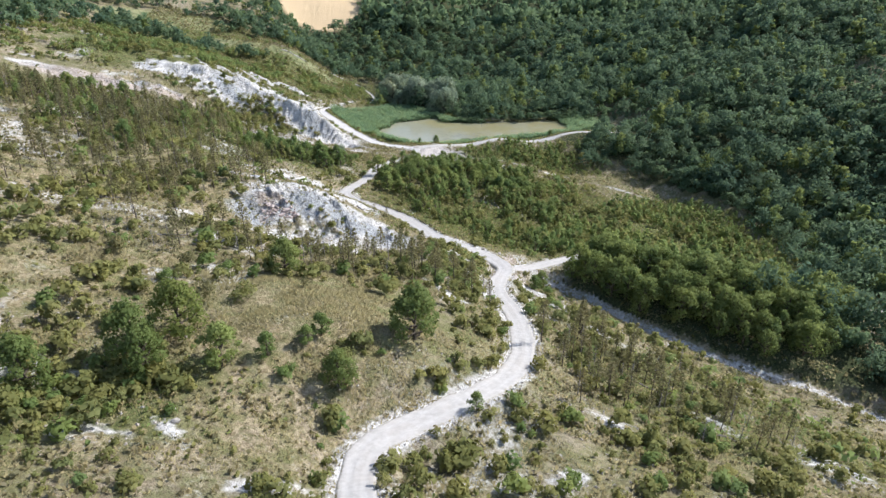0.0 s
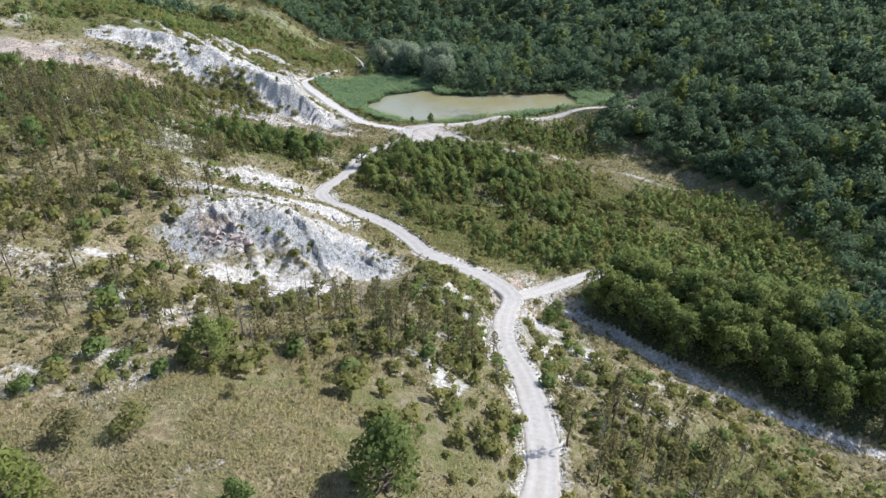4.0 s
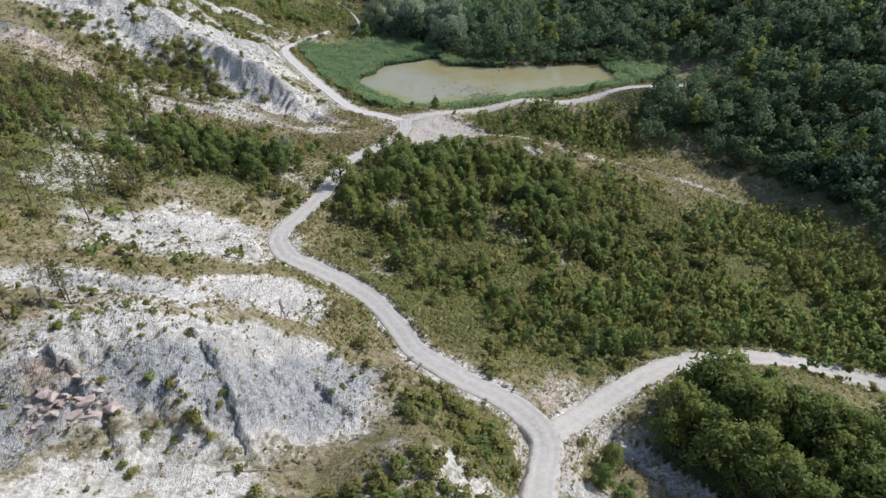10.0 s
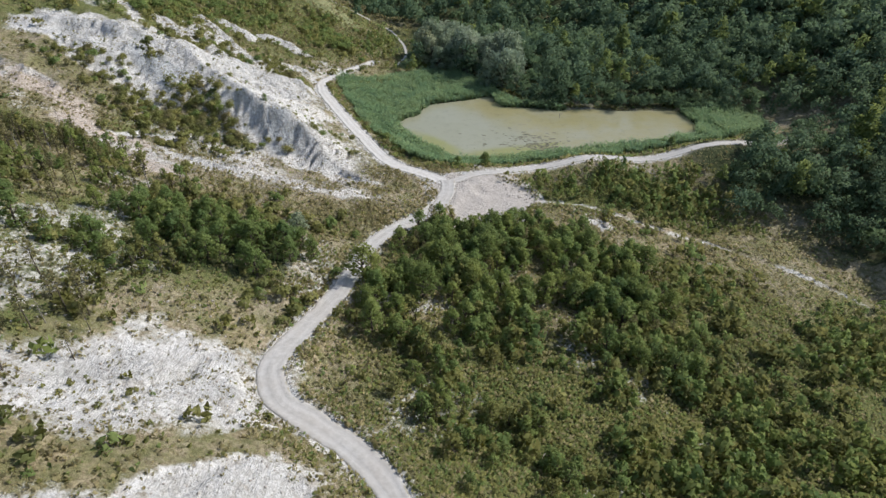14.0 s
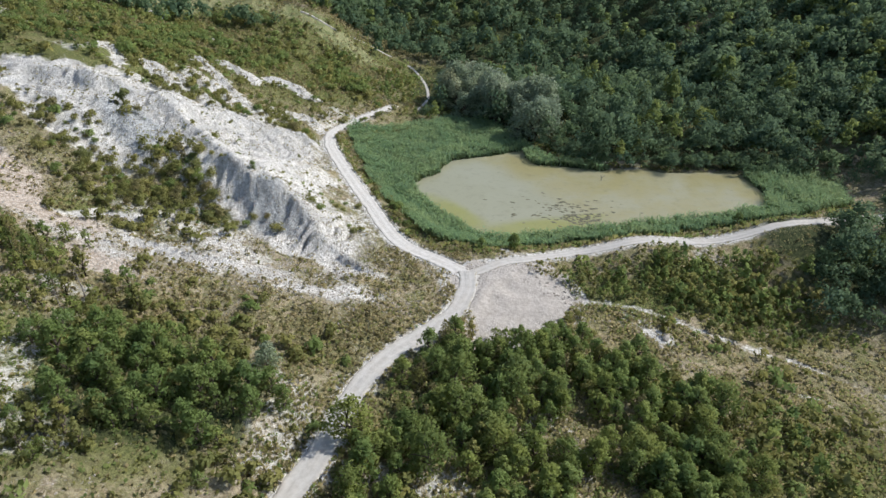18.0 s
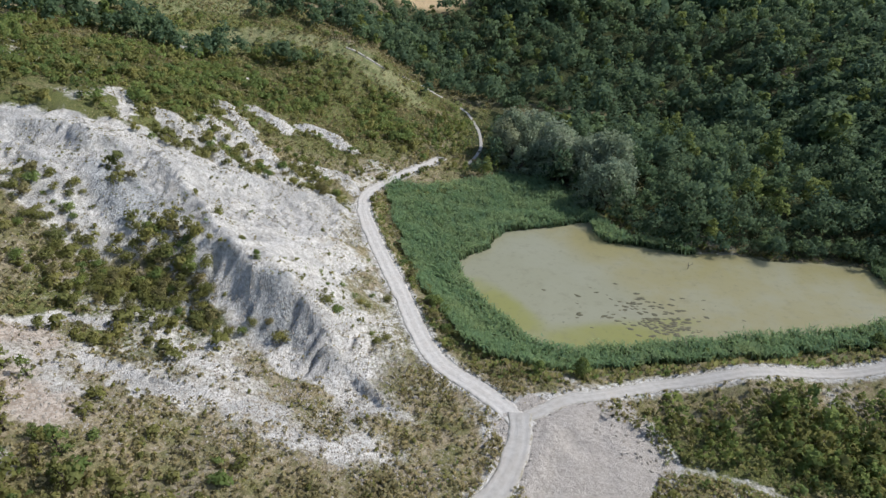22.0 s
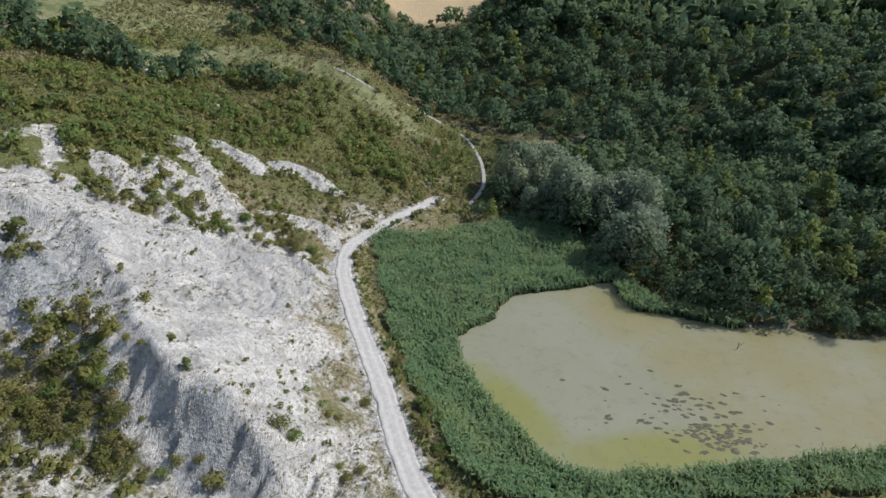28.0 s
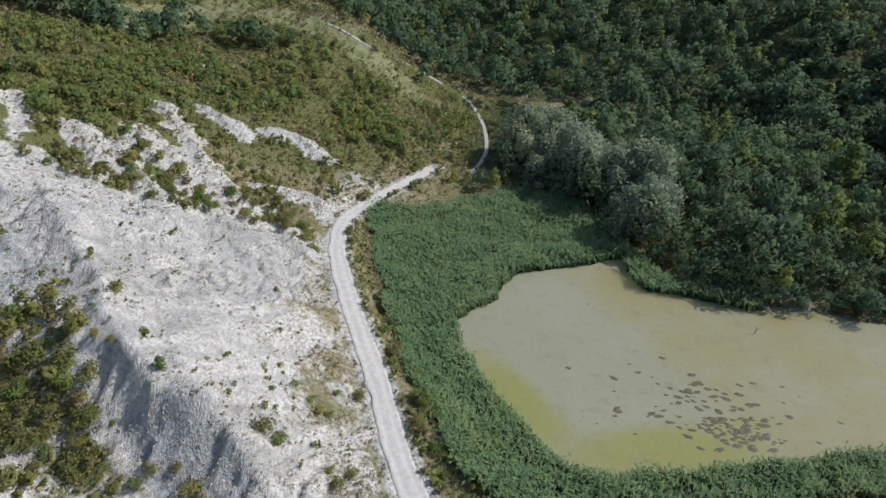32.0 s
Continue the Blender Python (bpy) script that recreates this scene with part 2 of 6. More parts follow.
    gap = m.math("ABSOLUTE", m.math("SUBTRACT", rills, 0.5))
    furrow = m.math("MULTIPLY", m.ramp(gap, 0.0, 0.022, 1.0, 0.0), bed)
    col = m.mix(m.math("MULTIPLY", furrow, 0.2), col, (0.26, 0.255, 0.24))
    h = m.math("ADD", h, m.math("MULTIPLY", m.math("MULTIPLY", m.ramp(gap, 0.0, 0.06), bed), 0.3))
    # broken rock where the marl lies bare: sharp ridges between hollows
    crag = m.math("ADD", m.math("ABSOLUTE", m.math("SUBTRACT", m.noise(0.9, 6, 0.68), 0.5)), m.math("MULTIPLY", m.math("ABSOLUTE", m.math("SUBTRACT", m.noise(3.6, 4, 0.7), 0.5)), 0.55))
    bare = m.math("MAXIMUM", m.attr("grey"), m.math("MULTIPLY", m.attr("white"), 0.6))
    h = m.math("SUBTRACT", h, m.math("MULTIPLY", m.math("MULTIPLY", crag, m.ramp(bare, 0.25, 0.7)), 1.7))
    return m.surface(col, 0.95, m.bump(h, 0.9, 0.42), 0.1)


def road_material(name, tone):
    """A dusty track: pale stone flour, a little lighter in the wheel lines, stones and weeds along its edges."""
    m = Nodes(name)
    fine, grit, mid = m.noise(1.2, 5, 0.65), m.noise(9.0, 4, 0.7), m.noise(0.22, 4)
    ac = m.attr("across")
    wav = m.math("MULTIPLY", m.math("SUBTRACT", m.noise(0.4, 3), 0.5), 0.5)
    off = m.math("ABSOLUTE", m.math("SUBTRACT", m.math("ABSOLUTE", m.math("ADD", ac, wav)), 0.45))
    rut = m.ramp(off, 0.08, 0.3, 1.0, 0.0)
    col = m.mix(m.ramp(fine, 0.3, 0.7), (0.45 * tone, 0.425 * tone, 0.385 * tone), (0.57 * tone, 0.545 * tone, 0.505 * tone))
    col = m.mix(m.math("MULTIPLY", m.ramp(mid, 0.4, 0.75), 0.5), col, (0.50 * tone, 0.45 * tone, 0.39 * tone))
    col = m.mix(m.math("MULTIPLY", rut, 0.3), col, (0.61 * tone, 0.59 * tone, 0.55 * tone))
    # loose stones and dust pushed out to both edges, and weeds that creep in
    weeds = m.math("MULTIPLY", m.ramp(m.math("ABSOLUTE", ac), 0.8, 1.0), m.ramp(m.noise(0.9, 4, 0.7), 0.48, 0.6))
    col = m.mix(m.math("MULTIPLY", weeds, 0.7), col, (0.26, 0.235, 0.15))
    col = m.mix(m.math("MULTIPLY", m.ramp(grit, 0.55, 0.8), 0.35), col, (0.34, 0.31, 0.27))
    h = m.math("ADD", m.math("MULTIPLY", fine, 0.5), m.math("MULTIPLY", grit, 0.5))
    h = m.math("SUBTRACT", h, m.math("MULTIPLY", rut, 0.12))
    return m.surface(col, 0.93, m.bump(h, 0.5, 0.15), 0.1)


def water_material():
    """Shallow turbid water: pale silt, brown further out, yellow-green algae along the dam."""
    m = Nodes("turbid pond water")
    mid, fine = m.noise(0.06, 4), m.noise(0.9, 4, 0.6)
    col = m.mix(m.ramp(m.attr("silt"), 0.2, 0.8), (0.315, 0.31, 0.21), (0.315, 0.285, 0.145))
    col = m.mix(m.math("MULTIPLY", m.ramp(mid, 0.4, 0.65), 0.6), col, (0.335, 0.33, 0.235))
    al = m.math("ADD", m.attr("algae"), m.math("MULTIPLY", m.math("SUBTRACT", m.noise(0.12, 4), 0.5), 0.7))
    col = m.mix(m.ramp(al, 0.3, 1.1), col, (0.285, 0.285, 0.1))
    col = m.mix(m.math("MULTIPLY", m.ramp(m.noise(0.35, 6, 0.7), 0.5, 0.72), 0.35), col, (0.20, 0.19, 0.12))
    col = m.mix(m.math("MULTIPLY", m.ramp(fine, 0.58, 0.72), 0.3), col, (0.14, 0.13, 0.08))
    nor = m.bump(m.noise(1.4, 3), 0.05, 0.05)
    return m.surface(col, 0.16, nor, 0.28)


GROUND, WATER = ground_material(), water_material()
ROAD, WHITE_ROAD = road_material("pale marl track", 0.94), road_material("white chalk track", 1.2)
WEED = Nodes("dark water weed")
WEED = WEED.surface(WEED.mix(WEED.ramp(WEED.noise(2.5, 4), 0.3, 0.7), (0.075, 0.07, 0.045), (0.17, 0.155, 0.085)), 0.5, None, 0.3)
# ---- the lie of the land: guide heights along its main forms, joined by a smooth surface ----
TRACK_Z = [(-16, 40, 28.5), (-6, 44, 27), (5, 56, 23.5), (9, 72, 19.5), (9, 89, 15), (12, 103, 11.5), (16, 119, 8), (6, 130, 9.5), (-8, 140, 11.5), (-21, 152, 12.8), (-19, 174, 11), (-10, 195, 8.5), (0, 212, 6.5), (0, 227, 6)]
POND_ROAD_Z = [(-14, 236, 5.5), (-21, 258, 4.5), (-31, 285, 4), (-37, 305, 4.5), (-30, 316, 3.5), (12, 236, 5.5), (40, 242, 5), (75, 250, 4), (110, 262, 2)]
FAR_PATH_Z = [(-15, 340, 1.5), (-20, 385, 0), (-40, 420, 6), (-60, 452, 18), (-75, 480, 30)]
SHORE_Z = [(-14, 279, -0.6), (18, 305, -0.6), (15, 262, -0.8), (45, 264, -0.8), (79, 286, -0.4), (38, 284, -0.9), (100, 285, 0.2)]
NEAR_SLOPE_Z = [(-70, 20, 44), (-45, 44, 36), (-31, 35, 34.5), (-20, 50, 34), (-10, 53, 31), (-23, 69, 31.5), (-34, 81, 30.5), (-20, 20, 36), (-60, -30, 48), (20, -30, 36), (40, 0, 28), (-52, 91, 35.5), (-64, 98, 37), (-8, 85, 25.5), (-2, 104, 19.5)]
GULLY_Z = [(20, 45, 20), (24, 54, 15.5), (40, 40, 16.5), (37, 82, 6.5), (25, 85, 10.5), (24, 113, 3.5), (42, 96, 0), (58, 82, -3), (85, 60, -5), (130, 20, -8), (60, 40, 10), (90, 0, 12), (40, 112, 5.5), (58, 108, 4.5), (75, 95, 1), (60, 124, 2.5)]
LEFT_CLIFF_Z = [(-39, 108, 30.3), (-35.7, 102, 26.2), (-30.3, 111, 28.6), (-25.7, 110.3, 26.2), (-22, 111.5, 24.2), (-13, 117.8, 16.8), (-32.5, 106.5, 27.5), (-27.4, 105.6, 22.3), (-19.7, 106, 20.6), (-8.5, 111.6, 15.3), (-24, 122, 24.6), (-16.4, 130, 18.8), (-12, 102, 17), (-31, 131, 25), (-25, 129, 23.5), (-46, 147, 25), (-30, 152, 17), (-48, 107, 32), (-22, 98, 21.8), (-30, 96, 25.5)]
LEFT_SLOPE_Z = [(-36, 168, 18), (-32, 183, 15.5), (-47, 183, 18), (-66, 198, 24.5), (-61, 217, 17.5), (-38, 188, 16), (-80, 182, 33), (-95, 224, 31), (-123, 219, 34), (-20, 205, 10), (-15, 228, 6.8), (-95, 140, 44), (-110, 60, 54), (-160, 150, 56), (-38, 218, 11.5)]
SPUR_Z = [(-89, 253, 33), (-78, 250, 31), (-72, 256.4, 31.4), (-66.5, 251.5, 27.3), (-63, 248, 26.2), (-67.4, 244.4, 24.2), (-68, 240, 20.5), (-60, 238, 19.2), (-52, 233.5, 15.3), (-55, 243, 23), (-49, 243.2, 22.8), (-48, 249.7, 20.8), (-44, 241.3, 20.8), (-39.6, 239, 18.6), (-32.3, 238.3, 14.5), (-40, 231.5, 13), (-36, 246.7, 14.6), (-27, 258, 5.5), (-31.8, 262.8, 7.2), (-38, 262, 11)]
SPUR_TOP_Z = [(-41, 268, 13.6), (-61.5, 262, 23.8), (-57.8, 275.5, 18.8), (-81, 270, 31), (-95, 284, 35), (-95, 268, 34), (-81, 281, 27), (-56, 262, 20.5), (-38, 275, 9.5), (-25, 246.5, 7.3), (-80, 309, 24), (-76, 300, 24), (-64, 308, 15), (-55, 325, 10.5), (-68, 324, 17), (-110, 294, 38), (-47, 223.6, 13.8), (-31.3, 225.5, 10.8)]
FAR_LEFT_Z = [(-108, 374, 26), (-60, 360, 11), (-40, 388, 6), (-140, 340, 40), (-110, 430, 42), (-160, 420, 54), (-200, 300, 60), (-230, 150, 72), (-69, 400, 26), (-90, 470, 44), (-200, 520, 70)]
MIDDLE_Z = [(14, 150, 3.5), (2, 200, 5.5), (26, 150, 1), (42, 141, -1.5), (46, 153, -4), (43, 167, -4.5), (76, 138, -8), (60, 175, -4), (84, 195, -7), (93, 165, -9.5), (24, 176, 2.5), (38, 214, 0.5), (27, 200, 3), (61, 214, -4.5), (84, 190, -7.5), (8, 171, 5.5), (20, 226, 2.5), (26, 237, 3), (63, 234, -4), (71, 225, -6), (95, 222, -7), (100, 200, -10)]
FOREST_Z = [(137, 168, -7), (121, 199, 0), (106, 243, 4), (122, 240, 6), (147, 249, 12), (153, 281, 18), (200, 240, 26), (190, 160, 10), (230, 80, 16), (89, 288, 2), (56, 306, 2), (40, 302, 1), (24, 318, 1), (22, 365, 2.5), (60, 350, 6), (98, 391, 11), (47, 437, 12), (60, 428, 12), (0, 404, 1.5), (150, 330, 22), (130, 450, 28), (20, 500, 34), (250, 400, 55), (-50, 520, 44), (100, 560, 48), (280, 200, 42)]
HORIZON_Z = [(-400, 0, 110), (-450, 400, 120), (-300, 800, 120), (0, 900, 115), (300, 800, 125), (500, 400, 110), (500, 0, 70), (200, -250, 20), (-200, -250, 70), (0, -300, 50), (0, 1600, 190), (900, 1200, 190), (-900, 1200, 190), (1200, 0, 140), (-1200, 0, 170), (0, -1200, 90)]
GUIDES = np.array(TRACK_Z + POND_ROAD_Z + FAR_PATH_Z + SHORE_Z + NEAR_SLOPE_Z + GULLY_Z + LEFT_CLIFF_Z + LEFT_SLOPE_Z + SPUR_Z + SPUR_TOP_Z + FAR_LEFT_Z + MIDDLE_Z + FOREST_Z + HORIZON_Z, float)


def kernel(px, py, qx, qy):
    return -np.sqrt((px - qx) ** 2 + (py - qy) ** 2 + 12.0)


def solve_land():
    n = len(GUIDES)
    a = np.zeros((n + 3, n + 3))
    a[:n, :n] = kernel(GUIDES[:, None, 0], GUIDES[:, None, 1], GUIDES[None, :, 0], GUIDES[None, :, 1]) + 0.4 * np.eye(n)
    a[:n, n:] = np.c_[np.ones(n), GUIDES[:, :2]]
    a[n:, :n] = a[:n, n:].T
    return np.linalg.solve(a, np.r_[GUIDES[:, 2], 0, 0, 0])


WEIGHTS = solve_land()


def base_height(x, y):
    """The smooth land at arrays x, y."""
    x, y = np.asarray(x, float), np.asarray(y, float)
    z = WEIGHTS[-3] + WEIGHTS[-2] * x + WEIGHTS[-1] * y
    for (gx, gy, _), w in zip(GUIDES, WEIGHTS):
        z = z + w * kernel(x, y, gx, gy)
    return z


# ---- lines and areas of the plan ----
MAIN_ROAD = [(-12, -60), (-13, -20), (-14, 5), (-15, 24), (-15.5, 33), (-14, 38.7), (-10.9, 41.1), (-6, 44.6), (-1.5, 48), (3.1, 53.3), (6.9, 61.3), (9, 71.8), (9.8, 82), (9.5, 92), (10.6, 98.5), (12.8, 105.9), (15.2, 113), (12.4, 118.2), (5.8, 122.5), (0, 127.5), (-3.1, 134.2), (-7, 140.8), (-11.6, 145), (-16.2, 148), (-20.8, 150.9), (-23.2, 156.5), (-21.6, 163), (-18.6, 172), (-16.2, 180.5), (-14, 191), (-10.6, 199), (-6.4, 205), (-1.5, 212), (1.2, 220.5), (1, 227.5)]
SIDE_ROAD = [(13, 107), (16.5, 114.5), (22, 119.3), (29.8, 124.9), (40, 130.8), (50, 133.2), (57.6, 134), (65.6, 134.4), (76, 132), (90, 124), (110, 108)]
POND_ROAD = [(2.5, 224), (-4.5, 230.9), (-11.8, 236.8), (-17.2, 244.8), (-23.6, 258.5), (-29, 268.6), (-34.6, 279), (-39.4, 290.5), (-41.3, 302), (-39.3, 310), (-35, 321), (-27.5, 337)]
DAM_ROAD = [(0.5, 225), (8.6, 231.6), (13.3, 233.6), (24, 239), (33, 241.6), (50, 247), (65.7, 251.4), (85, 257), (105, 262)]
TRACK = [(10, 223), (20.5, 222.6), (29.8, 223), (38.5, 221.1), (49.5, 217.4), (60, 215.8), (69, 212.7), (80, 206), (90, 196)]
FAR_PATH = [(-18, 338), (-15.8, 350), (-16, 362), (-19, 380), (-25, 395), (-36, 402.5), (-47, 404), (-60, 396), (-74, 396)]
CREEK = [(21, 118), (27.5, 115.5), (31.5, 110), (36.5, 104.5), (42, 101), (48, 96.5), (57, 89.5), (64, 84), (72, 78), (90, 64), (130, 30)]
POND = [(18.1, 305.7), (9.4, 301.4), (2.1, 298.7), (-3.9, 297.1), (-7.2, 291.2), (-8.2, 286), (-12.3, 283.5), (-14.3, 279.5), (-12.7, 272.9), (-8.5, 266), (-4.3, 259.9), (0.3, 254.6), (4.4, 250.4), (9, 249.4), (20, 252), (33.4, 255.3), (47, 259), (61.5, 262.5), (78.2, 268.8), (81, 278), (79.8, 288.5), (75.8, 291), (66.5, 290.8), (58.9, 290), (50, 292.5), (39.1, 291), (34.3, 292), (27.1, 294), (21, 294.5), (18.7, 299)]
REEDS = [(-38, 311), (-31, 288), (-23, 271), (-16.5, 258), (-9.5, 246), (-2, 240.5), (8, 240.5), (16, 243), (25, 246.5), (45, 252), (65, 257.5), (82, 262.5), (100, 270), (104, 284), (90, 294), (80, 293), (80, 286), (70, 287.5), (46, 288.5), (40, 293), (30, 296), (24, 300), (20, 309), (15, 319), (6, 331), (-7, 331.5), (-21, 320.5)]
SPUR_CREST = [(-104, 263), (-93, 266), (-85.5, 262), (-77.5, 265), (-68, 266.5), (-60, 275.5), (-49, 281.6), (-39, 287)]
LOWER_CREST = [(-70, 262), (-60, 255), (-52.6, 247), (-47, 242.6), (-42.5, 239.2), (-37.5, 238), (-33, 236.5), (-29.5, 232.5)]
UPPER_RIDGES = [[(-83, 312.6), (-73.5, 302.5), (-64.6, 294.4), (-59.3, 290.8)], [(-78.3, 320.6), (-69.8, 319.7)], [(-64.6, 325.2), (-60.6, 328.1), (-53.5, 324.4)], [(-58, 299.4), (-51, 304.8), (-43.5, 301)], [(-85.3, 288.8), (-78, 282.4)], [(-79.1, 296.4), (-71.4, 289.3)], [(-79, 289), (-73, 284.3), (-66, 280)], [(-72, 296), (-66, 288)]]
SPUR_AREA = [(-106, 266), (-93, 252), (-83, 245), (-73, 241.5), (-63, 246), (-55, 246.5), (-50, 239), (-44, 234), (-36, 231.5), (-27, 230.5), (-19, 237), (-24.5, 256), (-32, 272), (-38, 286), (-43, 292), (-52, 289), (-60, 281), (-68, 273), (-84, 272)]
OPEN_VALLEY = [(0, 130), (30, 135), (60, 137), (95, 128), (112, 150), (114, 180), (100, 208), (84, 224), (68, 236), (40, 232), (20, 222), (0, 215)]
GRAVEL_PAD = [(-3, 224), (3, 230), (12, 231.5), (20, 229), (23, 224), (20, 217), (15.5, 212), (9, 207), (4, 207), (1, 214)]


def smooth_line(line, step=1.0):
    """A line through the given points, rounded at its bends, at even steps."""
    p = np.array(line, float)
    q = np.vstack([2 * p[0] - p[1], p, 2 * p[-1] - p[-2]])
    out = []
    for a, b, c, d in zip(q[:-3], q[1:-2], q[2:-1], q[3:]):
        n = max(2, int(np.linalg.norm(c - b) / step))
        t = (np.arange(n) / n)[:, None]
        out.append(0.5 * (2 * b + (c - a) * t + (2 * a - 5 * b + 4 * c - d) * t**2 + (3 * b - a - 3 * c + d) * t**3))
    return np.vstack(out + [p[-1:]])


def line_distance(x, y, line):
    """Distance of the points to a line, and the place along it in steps."""
    best, where = np.full(x.shape, 1e9), np.zeros(x.shape)
    near = np.ones(x.shape, bool)
    lo, hi = line.min(0) - 30, line.max(0) + 30
    near = (x > lo[0]) & (x < hi[0]) & (y > lo[1]) & (y < hi[1])
    px, py, b, w = x[near], y[near], best[near], where[near]
    for i in range(0, len(line) - 1, 2):
        a, c = line[i], line[min(i + 2, len(line) - 1)]
        d = c - a
        t = (((px - a[0]) * d[0] + (py - a[1]) * d[1]) / (d @ d + 1e-9)).clip(0, 1)
        r = np.hypot(px - a[0] - t * d[0], py - a[1] - t * d[1])
        less = r < b
        b[less], w[less] = r[less], (i + 2 * t)[less]
    best[near], where[near] = b, w
    return best, where


def area_distance(x, y, poly):
    """Signed distance to an area's edge, positive inside."""
    p = np.array(poly, float)
    inside, best = np.zeros(x.shape, bool), np.full(x.shape, 1e9)
    for a, c in zip(p, np.roll(p, -1, 0)):
        d = c - a
        t = (((x - a[0]) * d[0] + (y - a[1]) * d[1]) / (d @ d)).clip(0, 1)
        best = np.minimum(best, np.hypot(x - a[0] - t * d[0], y - a[1] - t * d[1]))
        cross = (a[1] > y) != (c[1] > y)
        with np.errstate(divide="ignore", invalid="ignore"):
            inside ^= cross & (x < (c[0] - a[0]) * (y - a[1]) / (c[1] - a[1] + 1e-12) + a[0])
    return np.where(inside, best, -best)


def step(v, lo, hi):
    t = ((v - lo) / (hi - lo)).clip(0, 1)
    return t * t * (3 - 2 * t)


def hash2(i, j, seed):
    h = (i.astype(np.int64) * 374761393 + j.astype(np.int64) * 668265263 + seed * 1442695041) & 0x7FFFFFFF
    h = ((h ^ (h >> 13)) * 1274126177) & 0x7FFFFFFF
    return ((h ^ (h >> 16)) & 0xFFFF) / 65535.0


def value_noise(x, y, seed=0):
    i, j = np.floor(x), np.floor(y)
    u, v = x - i, y - j
    u, v = u * u * (3 - 2 * u), v * v * (3 - 2 * v)
    a, b = hash2(i, j, seed), hash2(i + 1, j, seed)
    c, d = hash2(i, j + 1, seed), hash2(i + 1, j + 1, seed)
    return (a * (1 - u) + b * u) * (1 - v) + (c * (1 - u) + d * u) * v


def fbm(x, y, seed=0, octaves=4):
    total, amp = 0.0, 0.5
    for k in range(octaves):
        total = total + amp * value_noise(x * 2**k, y * 2**k, seed + k)
        amp *= 0.5
    return total


def blob(x, y, cx, cy, rx, ry, turn=0.0):
    """1 in the middle of an oval patch, 0.5 at its edge, 0 outside."""
    c, s = math.cos(radians(turn)), math.sin(radians(turn))
    u, v = (x - cx) * c + (y - cy) * s, -(x - cx) * s + (y - cy) * c
    return np.clip(1.5 - np.sqrt((u / rx) ** 2 + (v / ry) ** 2), 0, 1)


# patches of bare white marl, grey fluted marl, pink scree, and green low cover: x, y, half length, half width, turn
WHITE = [(-135, 232, 11, 3.5, 5), (-113, 231, 7, 3, -20), (-92, 231, 5, 2.2, -20), (-22, 115, 19, 9, 15), (-34, 148, 14, 9, 15), (-36, 126, 13, 4, 8), (-20, 133, 8, 4, 30),  (-92, 286, 8, 3, -50), (-119, 359, 8, 2.5, -25), (-134, 354, 4, 1.5, 0), (-98, 353, 5, 1.2, 0), (-144, 240, 5, 2, 0), (-128, 231, 5, 3, -10), (-100, 227, 6, 2.5, 30), (-52, 218, 11, 1.8, 5), (-66, 222, 7, 2, 20)]
WHITE_SMALL = [(-26, 101, 12, 4, 8), (14, 49, 3.5, 2, 10), (4.7, 34, 4, 3, 0), (-24, 29, 4, 2.5, 0), (-32, 36, 2, 1.5, 0), (17, 90, 3, 12, 12), (24, 97, 5, 7, 35), (5, 92, 2.5, 10, 0), (2, 100, 4, 6, 20), (38, 215, 3, 1.5, -10), (60, 205, 4, 1.2, -20), (70, 178, 4, 2, -60)]
WHITE_SMALL += [(43, 43, 6, 4, 0), (-3, 72, 2.5, 8, 10), (-40, 33, 4, 2, 20), (20, 106, 3.5, 3, 0), (-38, 84, 5, 4, 30), (-46, 96, 5, 3, 0), (26, 82, 4, 6, 30), (-50, 226, 20, 4, -8), (-40, 219, 15, 5, -10), (-66, 213, 14, 6, -20), (-25, 214, 13, 5, 0), (-20, 226, 9, 5, -20)]
GREY = [(-38, 235, 9, 3.5, -15), (-72, 252, 11, 6, -20), (-24, 110.5, 13, 4, 12), (-10, 118, 9, 3.5, 30), (-37, 106, 5, 4, 0), (-15, 114, 7, 3, 20), (-36, 127, 5, 1.5, 8), (-104, 232, 6, 3, 0)]
PINK = [(-122, 231, 18, 6, 0), (-33, 109, 4.5, 2.2, 10), (-108, 226, 14, 6, 0), (-86, 226, 14, 4, -30), (1.5, 205.5, 2.2, 1.5, 0), (20, 122, 2, 1, 20), (-74, 218, 10, 4, -20), (-60, 208, 8, 4, 0)]
GREEN = [(85, 160, 28, 40, 0), (20, 150, 34, 26, -20), (60, 170, 30, 24, -20), (40, 228, 24, 7, 10), (-45, 180, 22, 16, 0), (-75, 340, 44, 34, 20), (-70, 370, 40, 24, 0), (-115, 385, 40, 40, 0), (-100, 310, 34, 50, 0), (-120, 290, 30, 40, 0)]
GREEN += [(55, 150, 40, 26, 0), (8, 110, 8, 9, 0), (-60, 228, 16, 9, 10), (-70, 160, 25, 25, 0), (40, 60, 22, 20, 0), (-40, 40, 12, 8, 0), (-90, 200, 18, 16, 0), (-2, 160, 8, 14, 30), (-16, 372, 12, 34, 0), (-40, 396, 26, 10, -15)]
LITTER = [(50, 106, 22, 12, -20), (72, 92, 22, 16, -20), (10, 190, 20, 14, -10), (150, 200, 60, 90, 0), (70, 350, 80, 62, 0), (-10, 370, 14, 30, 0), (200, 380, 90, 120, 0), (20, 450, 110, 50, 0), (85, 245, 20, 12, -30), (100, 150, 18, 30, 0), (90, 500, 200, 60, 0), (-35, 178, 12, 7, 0)]


